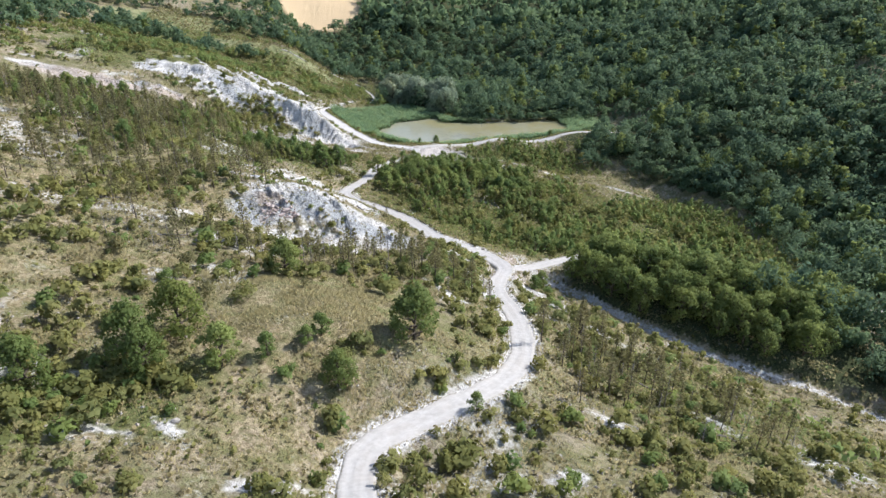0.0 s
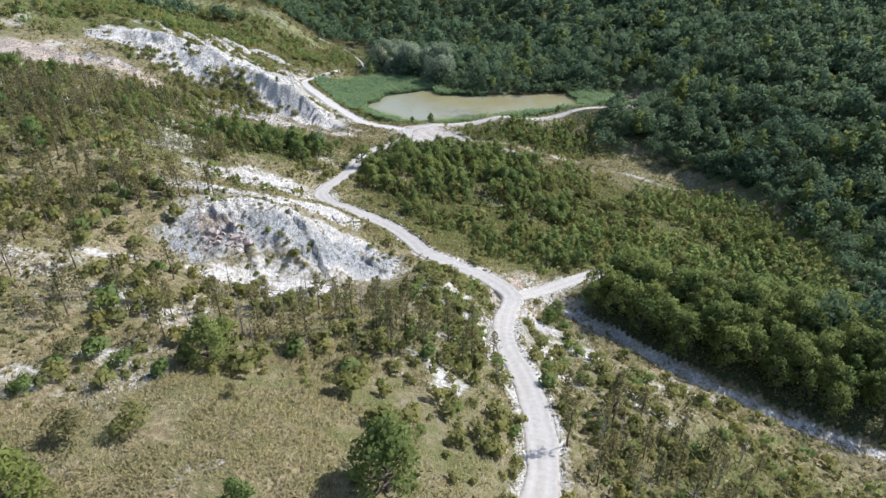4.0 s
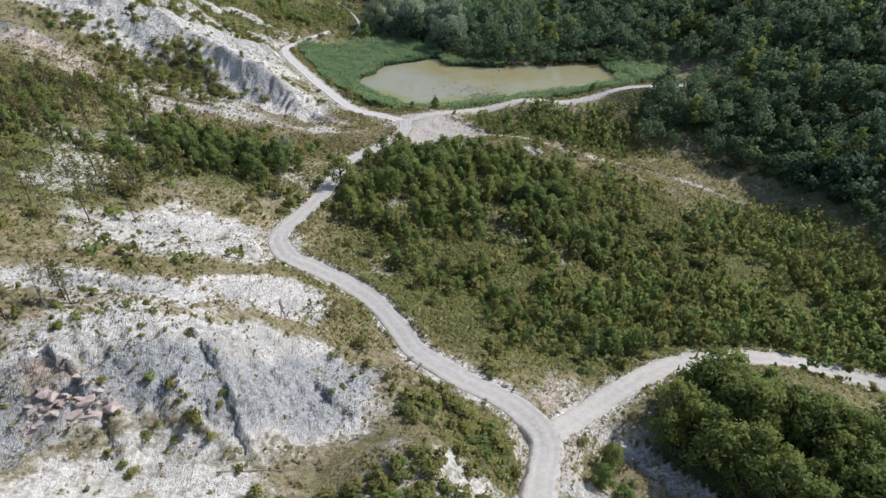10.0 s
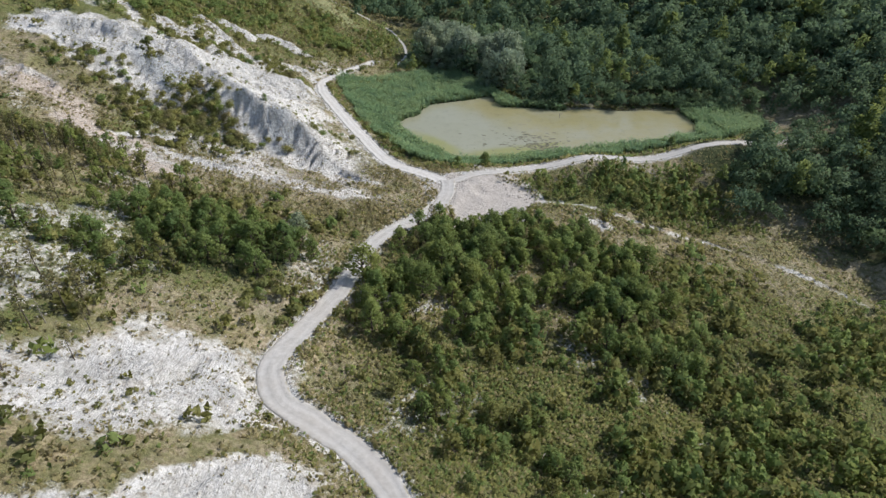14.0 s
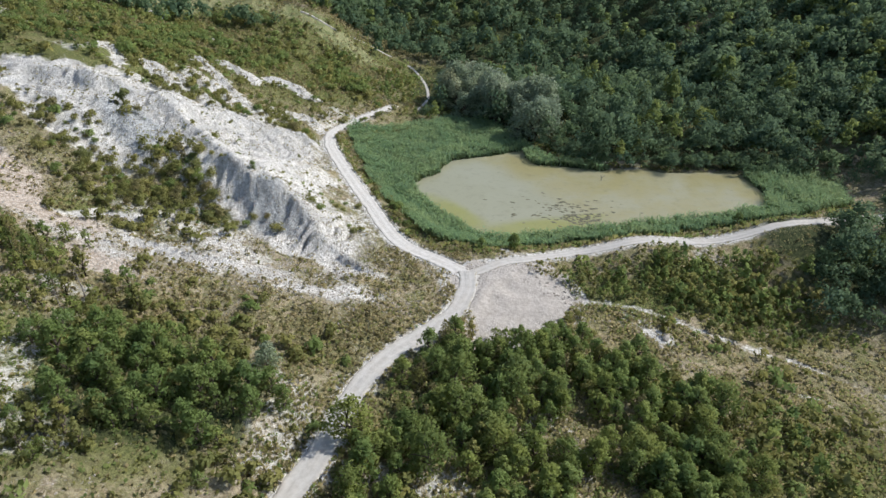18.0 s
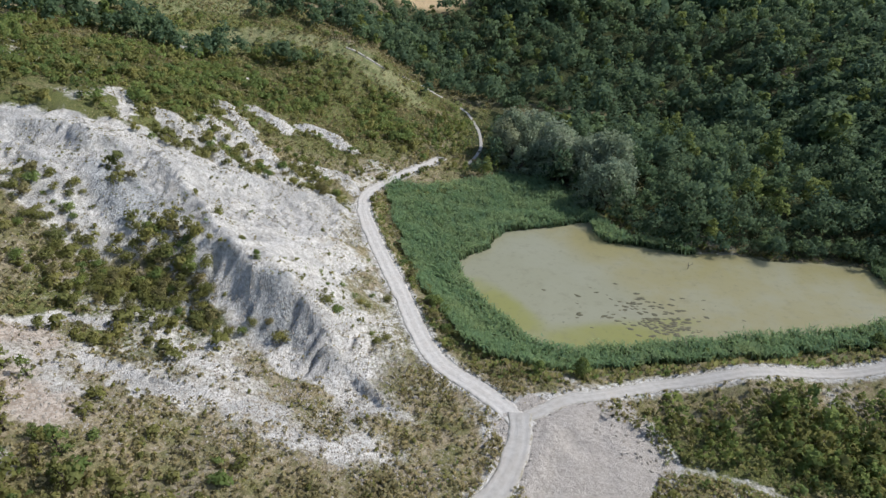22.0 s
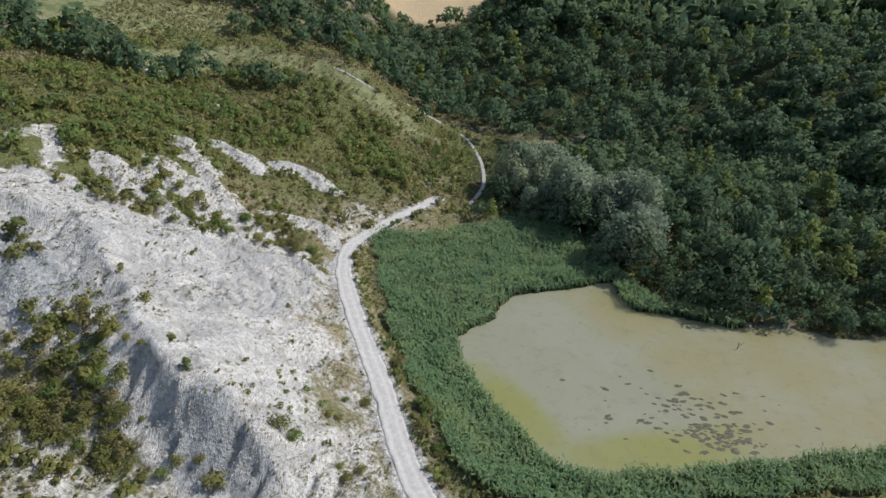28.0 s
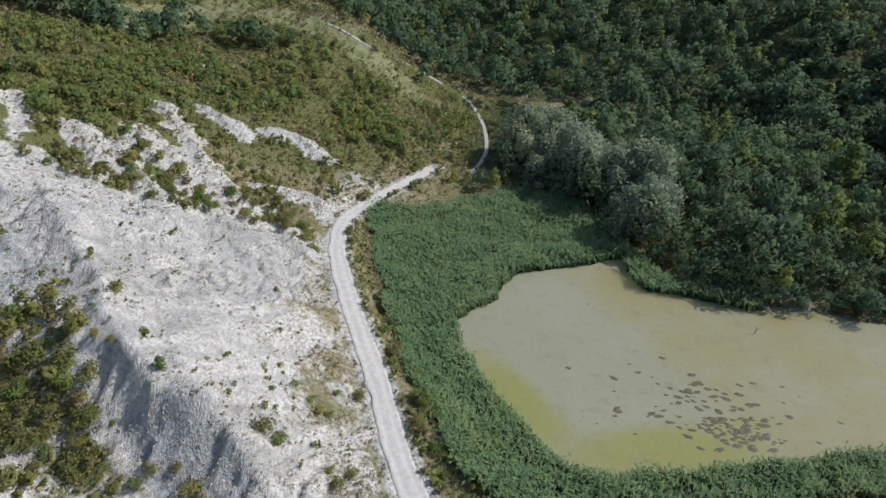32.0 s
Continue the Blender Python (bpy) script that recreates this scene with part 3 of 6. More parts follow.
def patches(x, y, rows):
    """The strongest of the patches at each place, with ragged outlines."""
    u = x + (fbm(x / 8, y / 8, 101) - 0.47) * 11 + (fbm(x / 2, y / 2, 103, 3) - 0.44) * 2.2
    v = y + (fbm(x / 8, y / 8, 107) - 0.47) * 9 + (fbm(x / 2, y / 2, 109, 3) - 0.44) * 2.2
    out = np.zeros(x.shape)
    for row in rows:
        out = np.maximum(out, blob(u, v, *row))
    return out


ROADS = [(smooth_line(MAIN_ROAD), 1.75), (smooth_line(SIDE_ROAD), 1.7), (smooth_line(POND_ROAD), 1.65), (smooth_line(DAM_ROAD), 1.15), (smooth_line(TRACK), 0.5), (smooth_line(FAR_PATH), 0.55)]


def road_levels(line):
    z = base_height(line[:, 0], line[:, 1])
    pad = np.pad(z, 6, mode="edge")
    return np.convolve(pad, np.ones(13) / 13, "valid")


ROAD_Z = [road_levels(line) for line, _ in ROADS]
CREEK_LINE = smooth_line(CREEK)
SPUR_LINES = [smooth_line(SPUR_CREST), smooth_line(LOWER_CREST)]
MEADOW_LINE = smooth_line([(-150, 358), (-136, 353), (-124, 366), (-110, 388), (-89, 393), (-62, 393), (-44, 387)])
RIDGE_LINES = [smooth_line(v) for v in UPPER_RIDGES]


def crest_frame(x, y, line):
    """Distance to a crest, place along it, and on which side: negative towards the ravine."""
    d, w = line_distance(x, y, line)
    i = np.arange(len(line))
    return d, w, (x - np.interp(w, i, line[:, 0])) * 0.62 + (y - np.interp(w, i, line[:, 1])) * 0.78


def ridge_near(x, y):
    """Distance to the nearest of the small white ridges above the spur."""
    u, v = x + (fbm(x / 4, y / 4, 171) - 0.47) * 5, y + (fbm(x / 4, y / 4, 173) - 0.47) * 5
    return np.minimum.reduce([line_distance(u, v, line)[0] for line in RIDGE_LINES])


def land(x, y):
    """The ground's height with its relief, roads, creek and pond bed, at arrays x, y."""
    x, y = np.asarray(x, float), np.asarray(y, float)
    z = base_height(x, y)
    white, grey = patches(x, y, WHITE), patches(x, y, GREY)
    near = step(np.hypot(x, y - 170), 700, 300)
    z = z + near * ((fbm(x / 14, y / 14, 3) - 0.47) * 2.2 + (fbm(x / 3.2, y / 3.2, 9, 3) - 0.44) * 0.7)
    # gullies and shoulders under the far woods
    wood = step(np.hypot((x + 10) / 1.15, y - 190), 150, 210) * step(y, 255, 330) + step(x, 125, 175) * step(y, 330, 255)
    z = z + wood * ((fbm(x / 75, y / 75, 223, 3) - 0.44) * 30 - 9 * np.abs(2 * value_noise((x * 0.8 - y * 0.6) / 60, (x * 0.6 + y * 0.8) / 140, 227) - 1) + 4.5) * step(area_distance(x, y, REEDS), -6, -40) * step(x, 0, 70)
    # rills run down the bare marl
    u = x * 0.72 - y * 0.45 + (fbm(x / 6, y / 6, 21, 2) - 0.4) * 7
    rill = np.abs(2 * value_noise(u / 2.3, (x + y) / 30, 31) - 1) + 0.5 * np.abs(2 * value_noise(u / 0.95, (x + y) / 18, 37) - 1)
    bare = np.maximum(np.maximum(white * 0.8, grey), step(area_distance(x, y, SPUR_AREA), -9, 0))
    z = z - (1.0 - np.minimum(rill, 1)) * 1.3 * step(bare, 0.3, 0.8)
    spur = step(area_distance(x, y, SPUR_AREA), -10, 3)
    across, along = 0.4 * x + 0.92 * y + (fbm(x / 7, y / 7, 137, 3) - 0.45) * 7, 0.92 * x - 0.4 * y
    z = z + spur * (0.4 - 0.9 * np.abs(2 * value_noise(across / 6.5, along / 32, 131) - 1) - 0.5 * np.abs(2 * value_noise(across / 2.2, along / 12, 133) - 1) - 0.45 * np.abs(2 * fbm(x / 2.4, y / 2.4, 139, 3) - 0.9))
    # the sharp crest of the white spur: lit on one side, falling steeply to the ravine on the other
    xo, yo = x, y
    x, y = xo + (fbm(xo / 6, yo / 6, 141) - 0.47) * 4, yo + (fbm(xo / 6, yo / 6, 143) - 0.47) * 4
    for line, reach in zip(SPUR_LINES, (17.0, 9.0)):
        d, w, side = crest_frame(x, y, line)
        ravine = step(side, 0.5, -0.8)
        z = z + 1.7 * np.exp(-d / 2.6) - ravine * (1.0 if reach > 10 else 1.5) * (0.5 + fbm(x / 5, y / 5, 281, 2)) * step(d, 0.0, 7.0) * step(d, reach + 10, reach)
        flute = np.abs(2 * value_noise(w / 1.7 + 0.05 * d, d / 9, 181) - 1) + 0.6 * np.abs(2 * value_noise(w / 0.8, d / 6, 183) - 1)
        z = z - ravine * 1.1 * (1 - np.minimum(flute, 1)) * step(d, 0.4, 2.5) * step(d, reach + 4, reach - 3)
        # gullies on the gentler side run off slantwise
        slant = np.abs(2 * value_noise((w + 0.8 * d) / 3.4, d / 16, 185) - 1)
        z = z - (1 - ravine) * 0.7 * (1 - slant) * step(d, 0.5, 3.0) * step(d, 16, 9) * spur
    z = z + 1.6 * np.exp(-ridge_near(xo, yo) / 1.5) - 0.5 * np.exp(-(((ridge_near(xo, yo) - 4) / 2) ** 2))
    x, y = xo, yo
    # the eroded pinkish band above the ravine
    band = step(blob(x, y, -114, 231, 34, 8, 2), 0.3, 0.8)
    z = z + band * (1.4 - 2.2 * np.abs(2 * value_noise((x + 0.3 * y) / 7, y / 16, 301) - 1) - 0.9 * np.abs(2 * fbm(x / 3, y / 3, 303, 3) - 0.9))
    # steep broken face in the grey cliff
    face = step(blob(x, y, -23, 112, 15, 8, 12), 0.25, 0.8)
    wob = (fbm(x / 5, y / 5, 57, 3) - 0.45) * 5
    v = (x + 23) * -0.21 + (y - 111.5) * 0.98 + wob
    z = z + face * ((step(v, -5.0, -1.5) - 0.5) * 0.5 + step(v, 6.5, 8.5) * 1.0 + (0.45 - np.abs(2 * fbm(x / 2.6, y / 2.6, 59, 4) - 0.94)) * 1.1)
    z = z + face * 0.25 * (np.floor(z / 1.5 + wob * 0.15) * 1.5 - z + 0.75)
    # slanting furrows with one steep side cut the grey face, and small ones the apron below it
    su, sv = 0.83 * x + 0.56 * y + (fbm(x / 2.5, y / 2.5, 191, 4) - 0.46) * 3.0, 0.56 * x - 0.83 * y
    for width, deep, seed in ((5.2, 1.5, 193), (2.1, 0.55, 195), (0.95, 0.2, 199)):
        ramp = su / width + 0.9 * value_noise(sv / (width * 2.0), su / (width * 3), seed)
        cut = step(value_noise(x / 6 + seed, y / 4, seed + 30), 0.3, 0.6) * step(v, 8.0, 5.0)
        z = z + face * deep * cut * (1 - (ramp - np.floor(ramp)))
    d, _ = line_distance(x, y, CREEK_LINE)
    z = z - 1.5 * step(d, 4.0, 1.3)
    # banks and bed of the tracks
    best = np.full(x.shape, 1e9)
    for (line, half), levels in zip(ROADS, ROAD_Z):
        d, w = line_distance(x, y, line)
        level = np.interp(w, np.arange(len(levels)), levels)
        k = step(d, half + 2.6 + fbm(x / 5, y / 5, 77, 2) * 2.5, half + 0.3)
        z = z * (1 - k) + (level - 0.22 * step(d, half + 0.4, half - 0.2)) * k
        best = np.minimum(best, d - half)
    pad = area_distance(x, y, GRAVEL_PAD)
    z = z + step(pad, -1, 2) * (fbm(x / 2.0, y / 2.0, 55, 3) - 0.45) * 0.35
    pond = area_distance(x, y, POND) + (fbm(x / 3, y / 3, 15, 2) - 0.37) * 1.5
    shore = step(pond, -13.0, -3.0) * step(best, 0.3, 3.5)
    z = z * (1 - shore) + (0.18 - 0.05 * np.minimum(pond, 0)) * shore
    return np.where(pond > 0, np.minimum(z, -0.12 * np.minimum(pond, 8) - 0.05), z)


def streaks(x, y):
    """Grey tint along the low lines of rills, and weathered streaks, down the bare marl."""
    u = x * 0.72 - y * 0.45 + (fbm(x / 6, y / 6, 21, 2) - 0.4) * 7
    a = np.abs(2 * value_noise(u / 2.3, (x + y) / 30, 31) - 1)
    b = np.abs(2 * value_noise(u / 1.3, (x + y) / 14, 39) - 1)
    return step(a, 0.45, 0.05) * 0.7 + step(b, 0.4, 0.05) * 0.5 + (fbm(x / 3, y / 3, 63) - 0.47) * 1.2


def level(x, y):
    return float(land(np.array([x]), np.array([y]))[0])


# ---- meshes ----
def mesh_of(name, verts, faces, materials, index=None, smooth=False, values=(), normals=None):
    """A mesh from arrays: faces all with the same number of corners. values: point attributes by name."""
    me = bpy.data.meshes.new(name)
    verts, faces = np.asarray(verts, np.float32), np.asarray(faces, np.int32)
    n, k = faces.shape
    me.vertices.add(len(verts))
    me.vertices.foreach_set("co", verts.ravel())
    me.loops.add(n * k)
    me.loops.foreach_set("vertex_index", faces.ravel())
    me.polygons.add(n)
    me.polygons.foreach_set("loop_start", np.arange(0, n * k, k, dtype=np.int32))
    for m in materials if isinstance(materials, (list, tuple)) else [materials]:
        me.materials.append(m)
    if index is not None:
        me.polygons.foreach_set("material_index", np.asarray(index, np.int32))
    me.polygons.foreach_set("use_smooth", np.full(n, smooth))
    for key, v in dict(values).items():
        me.attributes.new(key, "FLOAT", "POINT").data.foreach_set("value", np.asarray(v, np.float32))
    me.update(calc_edges=True)
    if normals is not None:
        me.polygons.foreach_set("use_smooth", np.full(n, True))
        me.normals_split_custom_set_from_vertices(np.asarray(normals, np.float32))
    return me


def grid_faces(nx, ny):
    i = np.arange((nx - 1) * (ny - 1))
    a = (i // (nx - 1)) * nx + i % (nx - 1)
    return np.c_[a, a + 1, a + nx + 1, a + nx]


def spaced(stretches, far_lo, far_hi):
    """Even steps over stretches of (from, to, step), growing outside them out to far_lo and far_hi."""
    lo, hi, fine = stretches[0][0], stretches[-1][1], 0.7
    mid = np.concatenate([np.arange(a, b - 1e-6, c) for a, b, c in stretches])
    up, s = [hi], fine
    while up[-1] < far_hi:
        s *= 1.09
        up.append(up[-1] + s)
    down, s = [lo], fine
    while down[-1] > far_lo:
        s *= 1.09
        down.append(down[-1] - s)
    return np.r_[down[:0:-1], mid, up]


gx = spaced([(-100, -42, 0.5), (-42, -8, 0.34), (-8, 80, 0.8)], -2600, 2600)
gy = spaced([(20, 98, 0.78), (98, 124, 0.325), (124, 230, 0.8), (230, 292, 0.5), (292, 332, 0.8)], -2400, 3000)
X, Y = (a.ravel() for a in np.meshgrid(gx, gy))
Z = land(X, Y)
road_near = np.full(X.shape, 1e9)
for (line, half) in ROADS[:4]:
    road_near = np.minimum(road_near, line_distance(X, Y, line)[0] - half)
white = np.maximum(patches(X, Y, WHITE), 0.6 * patches(X, Y, WHITE_SMALL))
white = np.maximum(white, step(road_near, 3.2, 0.0) * 0.62)
white = np.maximum(white, step(area_distance(X, Y, GRAVEL_PAD), -4, 0) * 0.95)
white = np.maximum(white, step(line_distance(X, Y, ROADS[4][0])[0] + (fbm(X / 3, Y / 3, 119) - 0.47) * 3, 1.5, 0.4) * 0.52)
white = np.maximum(white, step(line_distance(X, Y, CREEK_LINE)[0] + (fbm(X / 2, Y / 2, 271, 3) - 0.45) * 1.5, 2.0, 0.9) * 0.58)
spur_in = area_distance(X, Y, SPUR_AREA) + (fbm(X / 6, Y / 6, 111) - 0.47) * 9
from_road = line_distance(X, Y, ROADS[2][0])[0]
white = np.maximum(white, step(spur_in, -7, -2) * (0.43 + 0.37 * step(from_road, 3, 15) - 0.08 * blob(X, Y, -34, 250, 8, 15, 25) + 0.7 * (fbm(X / 5, Y / 5, 151) - 0.47)))
# greyer marl on the crests' ravine side, with its shade put into the colour
flank = 0.0 * X
for line, reach in zip(SPUR_LINES, (15, 7)):
    d, w, side = crest_frame(X, Y, line)
    flank = np.maximum(flank, step(d + (fbm(X / 3, Y / 3, 113) - 0.47) * 9, reach, reach * 0.4) * (side < 0.3) * step(X, -44, -56 if reach == 15 else -30))
    white = np.maximum(white, 0.8 * step(d + (fbm(X / 2, Y / 2, 115) - 0.47) * 3, 3.0, 0.8))
ridge_gap = ridge_near(X, Y) + (fbm(X / 1.5, Y / 1.5, 117) - 0.45) * 3.0
white = np.maximum(white, 0.9 * step(ridge_gap, 4.6, 1.8))
white = np.maximum(white, flank * 0.7)
stony = fbm(X / 11, Y / 11, 61)
white = np.maximum(white, step(stony, 0.42, 0.66) * 0.50 * step(np.abs(Y - 170), 190, 150) * step(X, 70, 50))
reed_in = area_distance(X, Y, REEDS)
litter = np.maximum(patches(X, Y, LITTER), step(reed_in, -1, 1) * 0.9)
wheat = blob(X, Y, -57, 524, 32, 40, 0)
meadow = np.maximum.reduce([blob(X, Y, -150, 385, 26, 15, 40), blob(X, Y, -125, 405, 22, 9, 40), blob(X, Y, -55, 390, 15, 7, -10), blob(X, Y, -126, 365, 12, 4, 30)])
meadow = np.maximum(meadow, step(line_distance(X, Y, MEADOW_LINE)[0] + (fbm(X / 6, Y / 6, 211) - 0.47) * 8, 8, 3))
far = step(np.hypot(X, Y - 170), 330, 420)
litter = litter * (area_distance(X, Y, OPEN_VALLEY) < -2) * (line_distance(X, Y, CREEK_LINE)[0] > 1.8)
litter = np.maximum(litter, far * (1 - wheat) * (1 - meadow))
values = {
    "grass": 0.35 + 0.5 * fbm(X / 9, Y / 9, 5) + 0.25 * blob(X, Y, -38, 60, 30, 22, 20),
    "green": np.maximum(0.95 * patches(X, Y, GREEN), 0.25 + 0.35 * fbm(X / 22, Y / 22, 8)),
    "white": white, "grey": np.maximum(patches(X, Y, GREY) * 0.78, flank * 0.34), "pink": np.maximum(patches(X, Y, PINK) * 0.85, step(area_distance(X, Y, GRAVEL_PAD), -2, 1) * 0.5),
    "litter": litter * 0.9, "streak": streaks(X, Y) * (area_distance(X, Y, GRAVEL_PAD) < -1), "stony": np.maximum(step(fbm(X / 13, Y / 13, 161), 0.36, 0.6) * 0.85, 0.95 * step(blob(X, Y, -40, 219, 42, 15, -8), 0.4, 0.7)) * (1 - far), "wheat": wheat, "meadow": meadow, "pad": step(area_distance(X, Y, GRAVEL_PAD) + (fbm(X / 3, Y / 3, 291, 4) - 0.46) * 9, -2.5, 0.5) + step(blob(X, Y, 15.5, 112.5, 5, 7, -20) + (fbm(X / 2, Y / 2, 293, 3) - 0.45) * 0.6, 0.35, 0.7),
}
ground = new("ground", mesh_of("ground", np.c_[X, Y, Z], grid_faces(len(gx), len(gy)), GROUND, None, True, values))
tagged(ground, "dry grassy hillsides over white marl with bare eroded slopes", "ground", kind="structure")


def road_ribbon(name, line, half, levels, label, surface):
    fine = np.c_[np.interp(np.arange(0, len(line) - 1, 0.5), np.arange(len(line)), line[:, 0]), np.interp(np.arange(0, len(line) - 1, 0.5), np.arange(len(line)), line[:, 1])]
    lev = np.interp(np.arange(0, len(line) - 1, 0.5), np.arange(len(line)), levels)
    d = np.gradient(fine, axis=0)
    d /= np.linalg.norm(d, axis=1)[:, None] + 1e-9
    side = np.c_[d[:, 1], -d[:, 0]]
    cross = np.r_[-1.22, np.linspace(-1, 1, 15), 1.22]
    s = np.arange(len(fine)) * 0.5
    edge = half * (1 + 0.45 * (fbm(s / 3.0, s * 0, 91, 3) - 0.45)[:, None] * (cross < 0) + 0.45 * (fbm(s / 3.0, s * 0 + 9, 93, 3) - 0.45)[:, None] * (cross > 0))
    px = fine[:, :1] + side[:, :1] * cross * edge
    py = fine[:, 1:] + side[:, 1:] * cross * edge
    rut = 0.035 * np.exp(-(((np.abs(cross) - 0.45) / 0.14) ** 2))
    pz = lev[:, None] - rut + 0.05 * (fbm(px / 0.8, py / 0.8, 19, 3) - 0.45) - 0.55 * (np.abs(cross) > 1.1) - 0.05 * (np.abs(cross) > 0.95)
    v = np.stack([px, py, pz], -1).reshape(-1, 3)
    ac = np.broadcast_to(cross, px.shape).ravel()
    ob = new(name, mesh_of(name, v, grid_faces(len(cross), len(fine)), surface, None, True, {"across": ac}))
    return tagged(ob, label, "dirt road", kind="structure")


ROAD_LABELS = [("road_main", "pale marl dirt road winding down the hillside"), ("road_side", "pale dirt road leading into the valley wood"), ("road_pond", "white dirt road between chalky slope and reed bed"), ("road_dam", "pale dirt road along the pond's earth dam"), ("track", ""), ("path_far", "pale path along the edge of the far wood")]
for (name, label), (line, half), lev in zip(ROAD_LABELS, ROADS, ROAD_Z):
    if name != "track":
        road_ribbon(name, line, half, lev, label, WHITE_ROAD if name == "road_pond" else ROAD)

# the pond
wx, wy = np.meshgrid(np.arange(-22, 92, 1.0), np.arange(240, 314, 1.0))
wx, wy = wx.ravel(), wy.ravel()
faces = grid_faces(len(np.arange(-22, 92, 1.0)), len(np.arange(240, 314, 1.0)))
keep = (area_distance(wx, wy, POND) > -3.0)[faces].all(1)
algae = np.maximum(blob(wx, wy, -2, 262, 15, 4.5, -50), np.maximum(blob(wx, wy, 18, 256, 18, 5, 12), 0.8 * blob(wx, wy, 30, 262, 8, 2, 10)))
silt = step(wx * 0.8 + (wy - 270) * 0.6, 8, 34)
used = np.unique(faces[keep])
remap = np.full(len(wx), -1)
remap[used] = np.arange(len(used))
water = new("water", mesh_of("water", np.c_[wx, wy, wx * 0][used], remap[faces[keep]], WATER, None, True, {"algae": algae[used], "silt": silt[used]}))
tagged(water, "still shallow pond of turbid green-beige water", "pond", kind="structure")


# ---- plants ----
rng = np.random.default_rng(7)


def cards(centres, radii, count, size, spread=0.45, low=-0.55, shell=(0.72, 1.05)):
    """Leaf sprays laid over a cluster of rounded clumps: kite-shaped quads, facing mostly outwards."""
    centres, radii = np.asarray(centres, float), np.asarray(radii, float)
    pick = rng.choice(len(radii), count * 2, p=radii**2 / (radii**2).sum())
    d = rng.normal(size=(count * 2, 3))
    d /= np.linalg.norm(d, axis=1)[:, None]
    ok = d[:, 2] > low
    pick, d = pick[ok][:count], d[ok][:count]
    n = len(d)
    p = centres[pick] + d * radii[pick][:, None] * rng.uniform(*shell, (n, 1))
    nor = d + rng.normal(size=(n, 3)) * spread
    nor /= np.linalg.norm(nor, axis=1)[:, None]
    a = np.cross(nor, rng.normal(size=(n, 3)))
    a /= np.linalg.norm(a, axis=1)[:, None]
    b = np.cross(nor, a)
    s = size * rng.uniform(0.6, 1.4, (n, 1))
    v = np.stack([p - a * s, p - b * s * 0.55 + nor * s * 0.2, p + a * s, p + b * s * 0.55 - nor * s * 0.12], 1)
    mid = (centres * radii[:, None]).sum(0) / radii.sum()
    whole = p - mid
    whole /= np.linalg.norm(whole, axis=1)[:, None] + 1e-6
    out = d * 0.5 + whole * 0.5 + nor * 0.65 + (0, 0, 0.4)
    out /= np.linalg.norm(out, axis=1)[:, None]
    return v.reshape(-1, 3), np.arange(4 * n).reshape(-1, 4), np.repeat(out, 4, 0)


def tubes(paths, sides=5):
    """Tapered limbs: each a list of (x, y, z, radius)."""
    vs, fs, base = [], [], 0
    for path in paths:
        p = np.array(path, float)
        ang = np.arange(sides) * 2 * np.pi / sides
        for k in range(len(p)):
            d = p[min(k + 1, len(p) - 1), :3] - p[max(k - 1, 0), :3]
            d /= np.linalg.norm(d) + 1e-9
            u = np.cross(d, (0.3, 0.9, 0.1))
            u /= np.linalg.norm(u) + 1e-9
            w = np.cross(d, u)
            vs.append(p[k, :3] + p[k, 3] * (np.cos(ang)[:, None] * u + np.sin(ang)[:, None] * w))
        for k in range(len(p) - 1):
            for s in range(sides):
                t = (s + 1) % sides
                fs.append((base + k * sides + s, base + k * sides + t, base + (k + 1) * sides + t, base + (k + 1) * sides + s))
        base += len(p) * sides
    return np.vstack(vs), np.array(fs)


def limb(start, end, r0, r1, bend=0.3, n=4):
    t = np.linspace(0, 1, n)[:, None]
    p = np.array(start) * (1 - t) + np.array(end) * t
    p[1:-1] += rng.normal(size=(n - 2, 3)) * bend * 0.3
    return np.c_[p, r0 + (r1 - r0) * t[:, 0]]


def broadleaf(height, width, clumps, count, size, trunk=0.14):
    """Crown and trunk arrays of a broad-leaved tree."""
    cs, rs, limbs = [], [], []
    for k in range(clumps):
        f = k / max(clumps - 1, 1)
        z = height * (trunk + (0.86 - trunk) * f)
        reach = width * 0.5 * math.sin(math.pi * (0.26 + 0.66 * f)) * rng.uniform(0.5, 0.95)
        a = k * 2.4 + rng.uniform(-0.5, 0.5)
        r = width * rng.uniform(0.09, 0.25) * (12 / (clumps + 4)) ** 0.3
        cs.append((math.cos(a) * reach, math.sin(a) * reach, z))
        rs.append(r)
        if k % 2 == 0:
            limbs.append(limb((0, 0, z * 0.62), cs[-1], 0.018 * height, 0.004 * height, 0.5))
    cs.append((0, 0, height * 0.66))
    rs.append(width * 0.30)
    crown = cards(cs, rs, count, size, 0.75, -0.55, (0.5, 1.14))
    wood = tubes([limb((0, 0, -0.5), (rng.uniform(-0.3, 0.3), rng.uniform(-0.3, 0.3), height * 0.75), 0.028 * height, 0.008 * height, 0.4, 5)] + limbs)
    return crown, wood


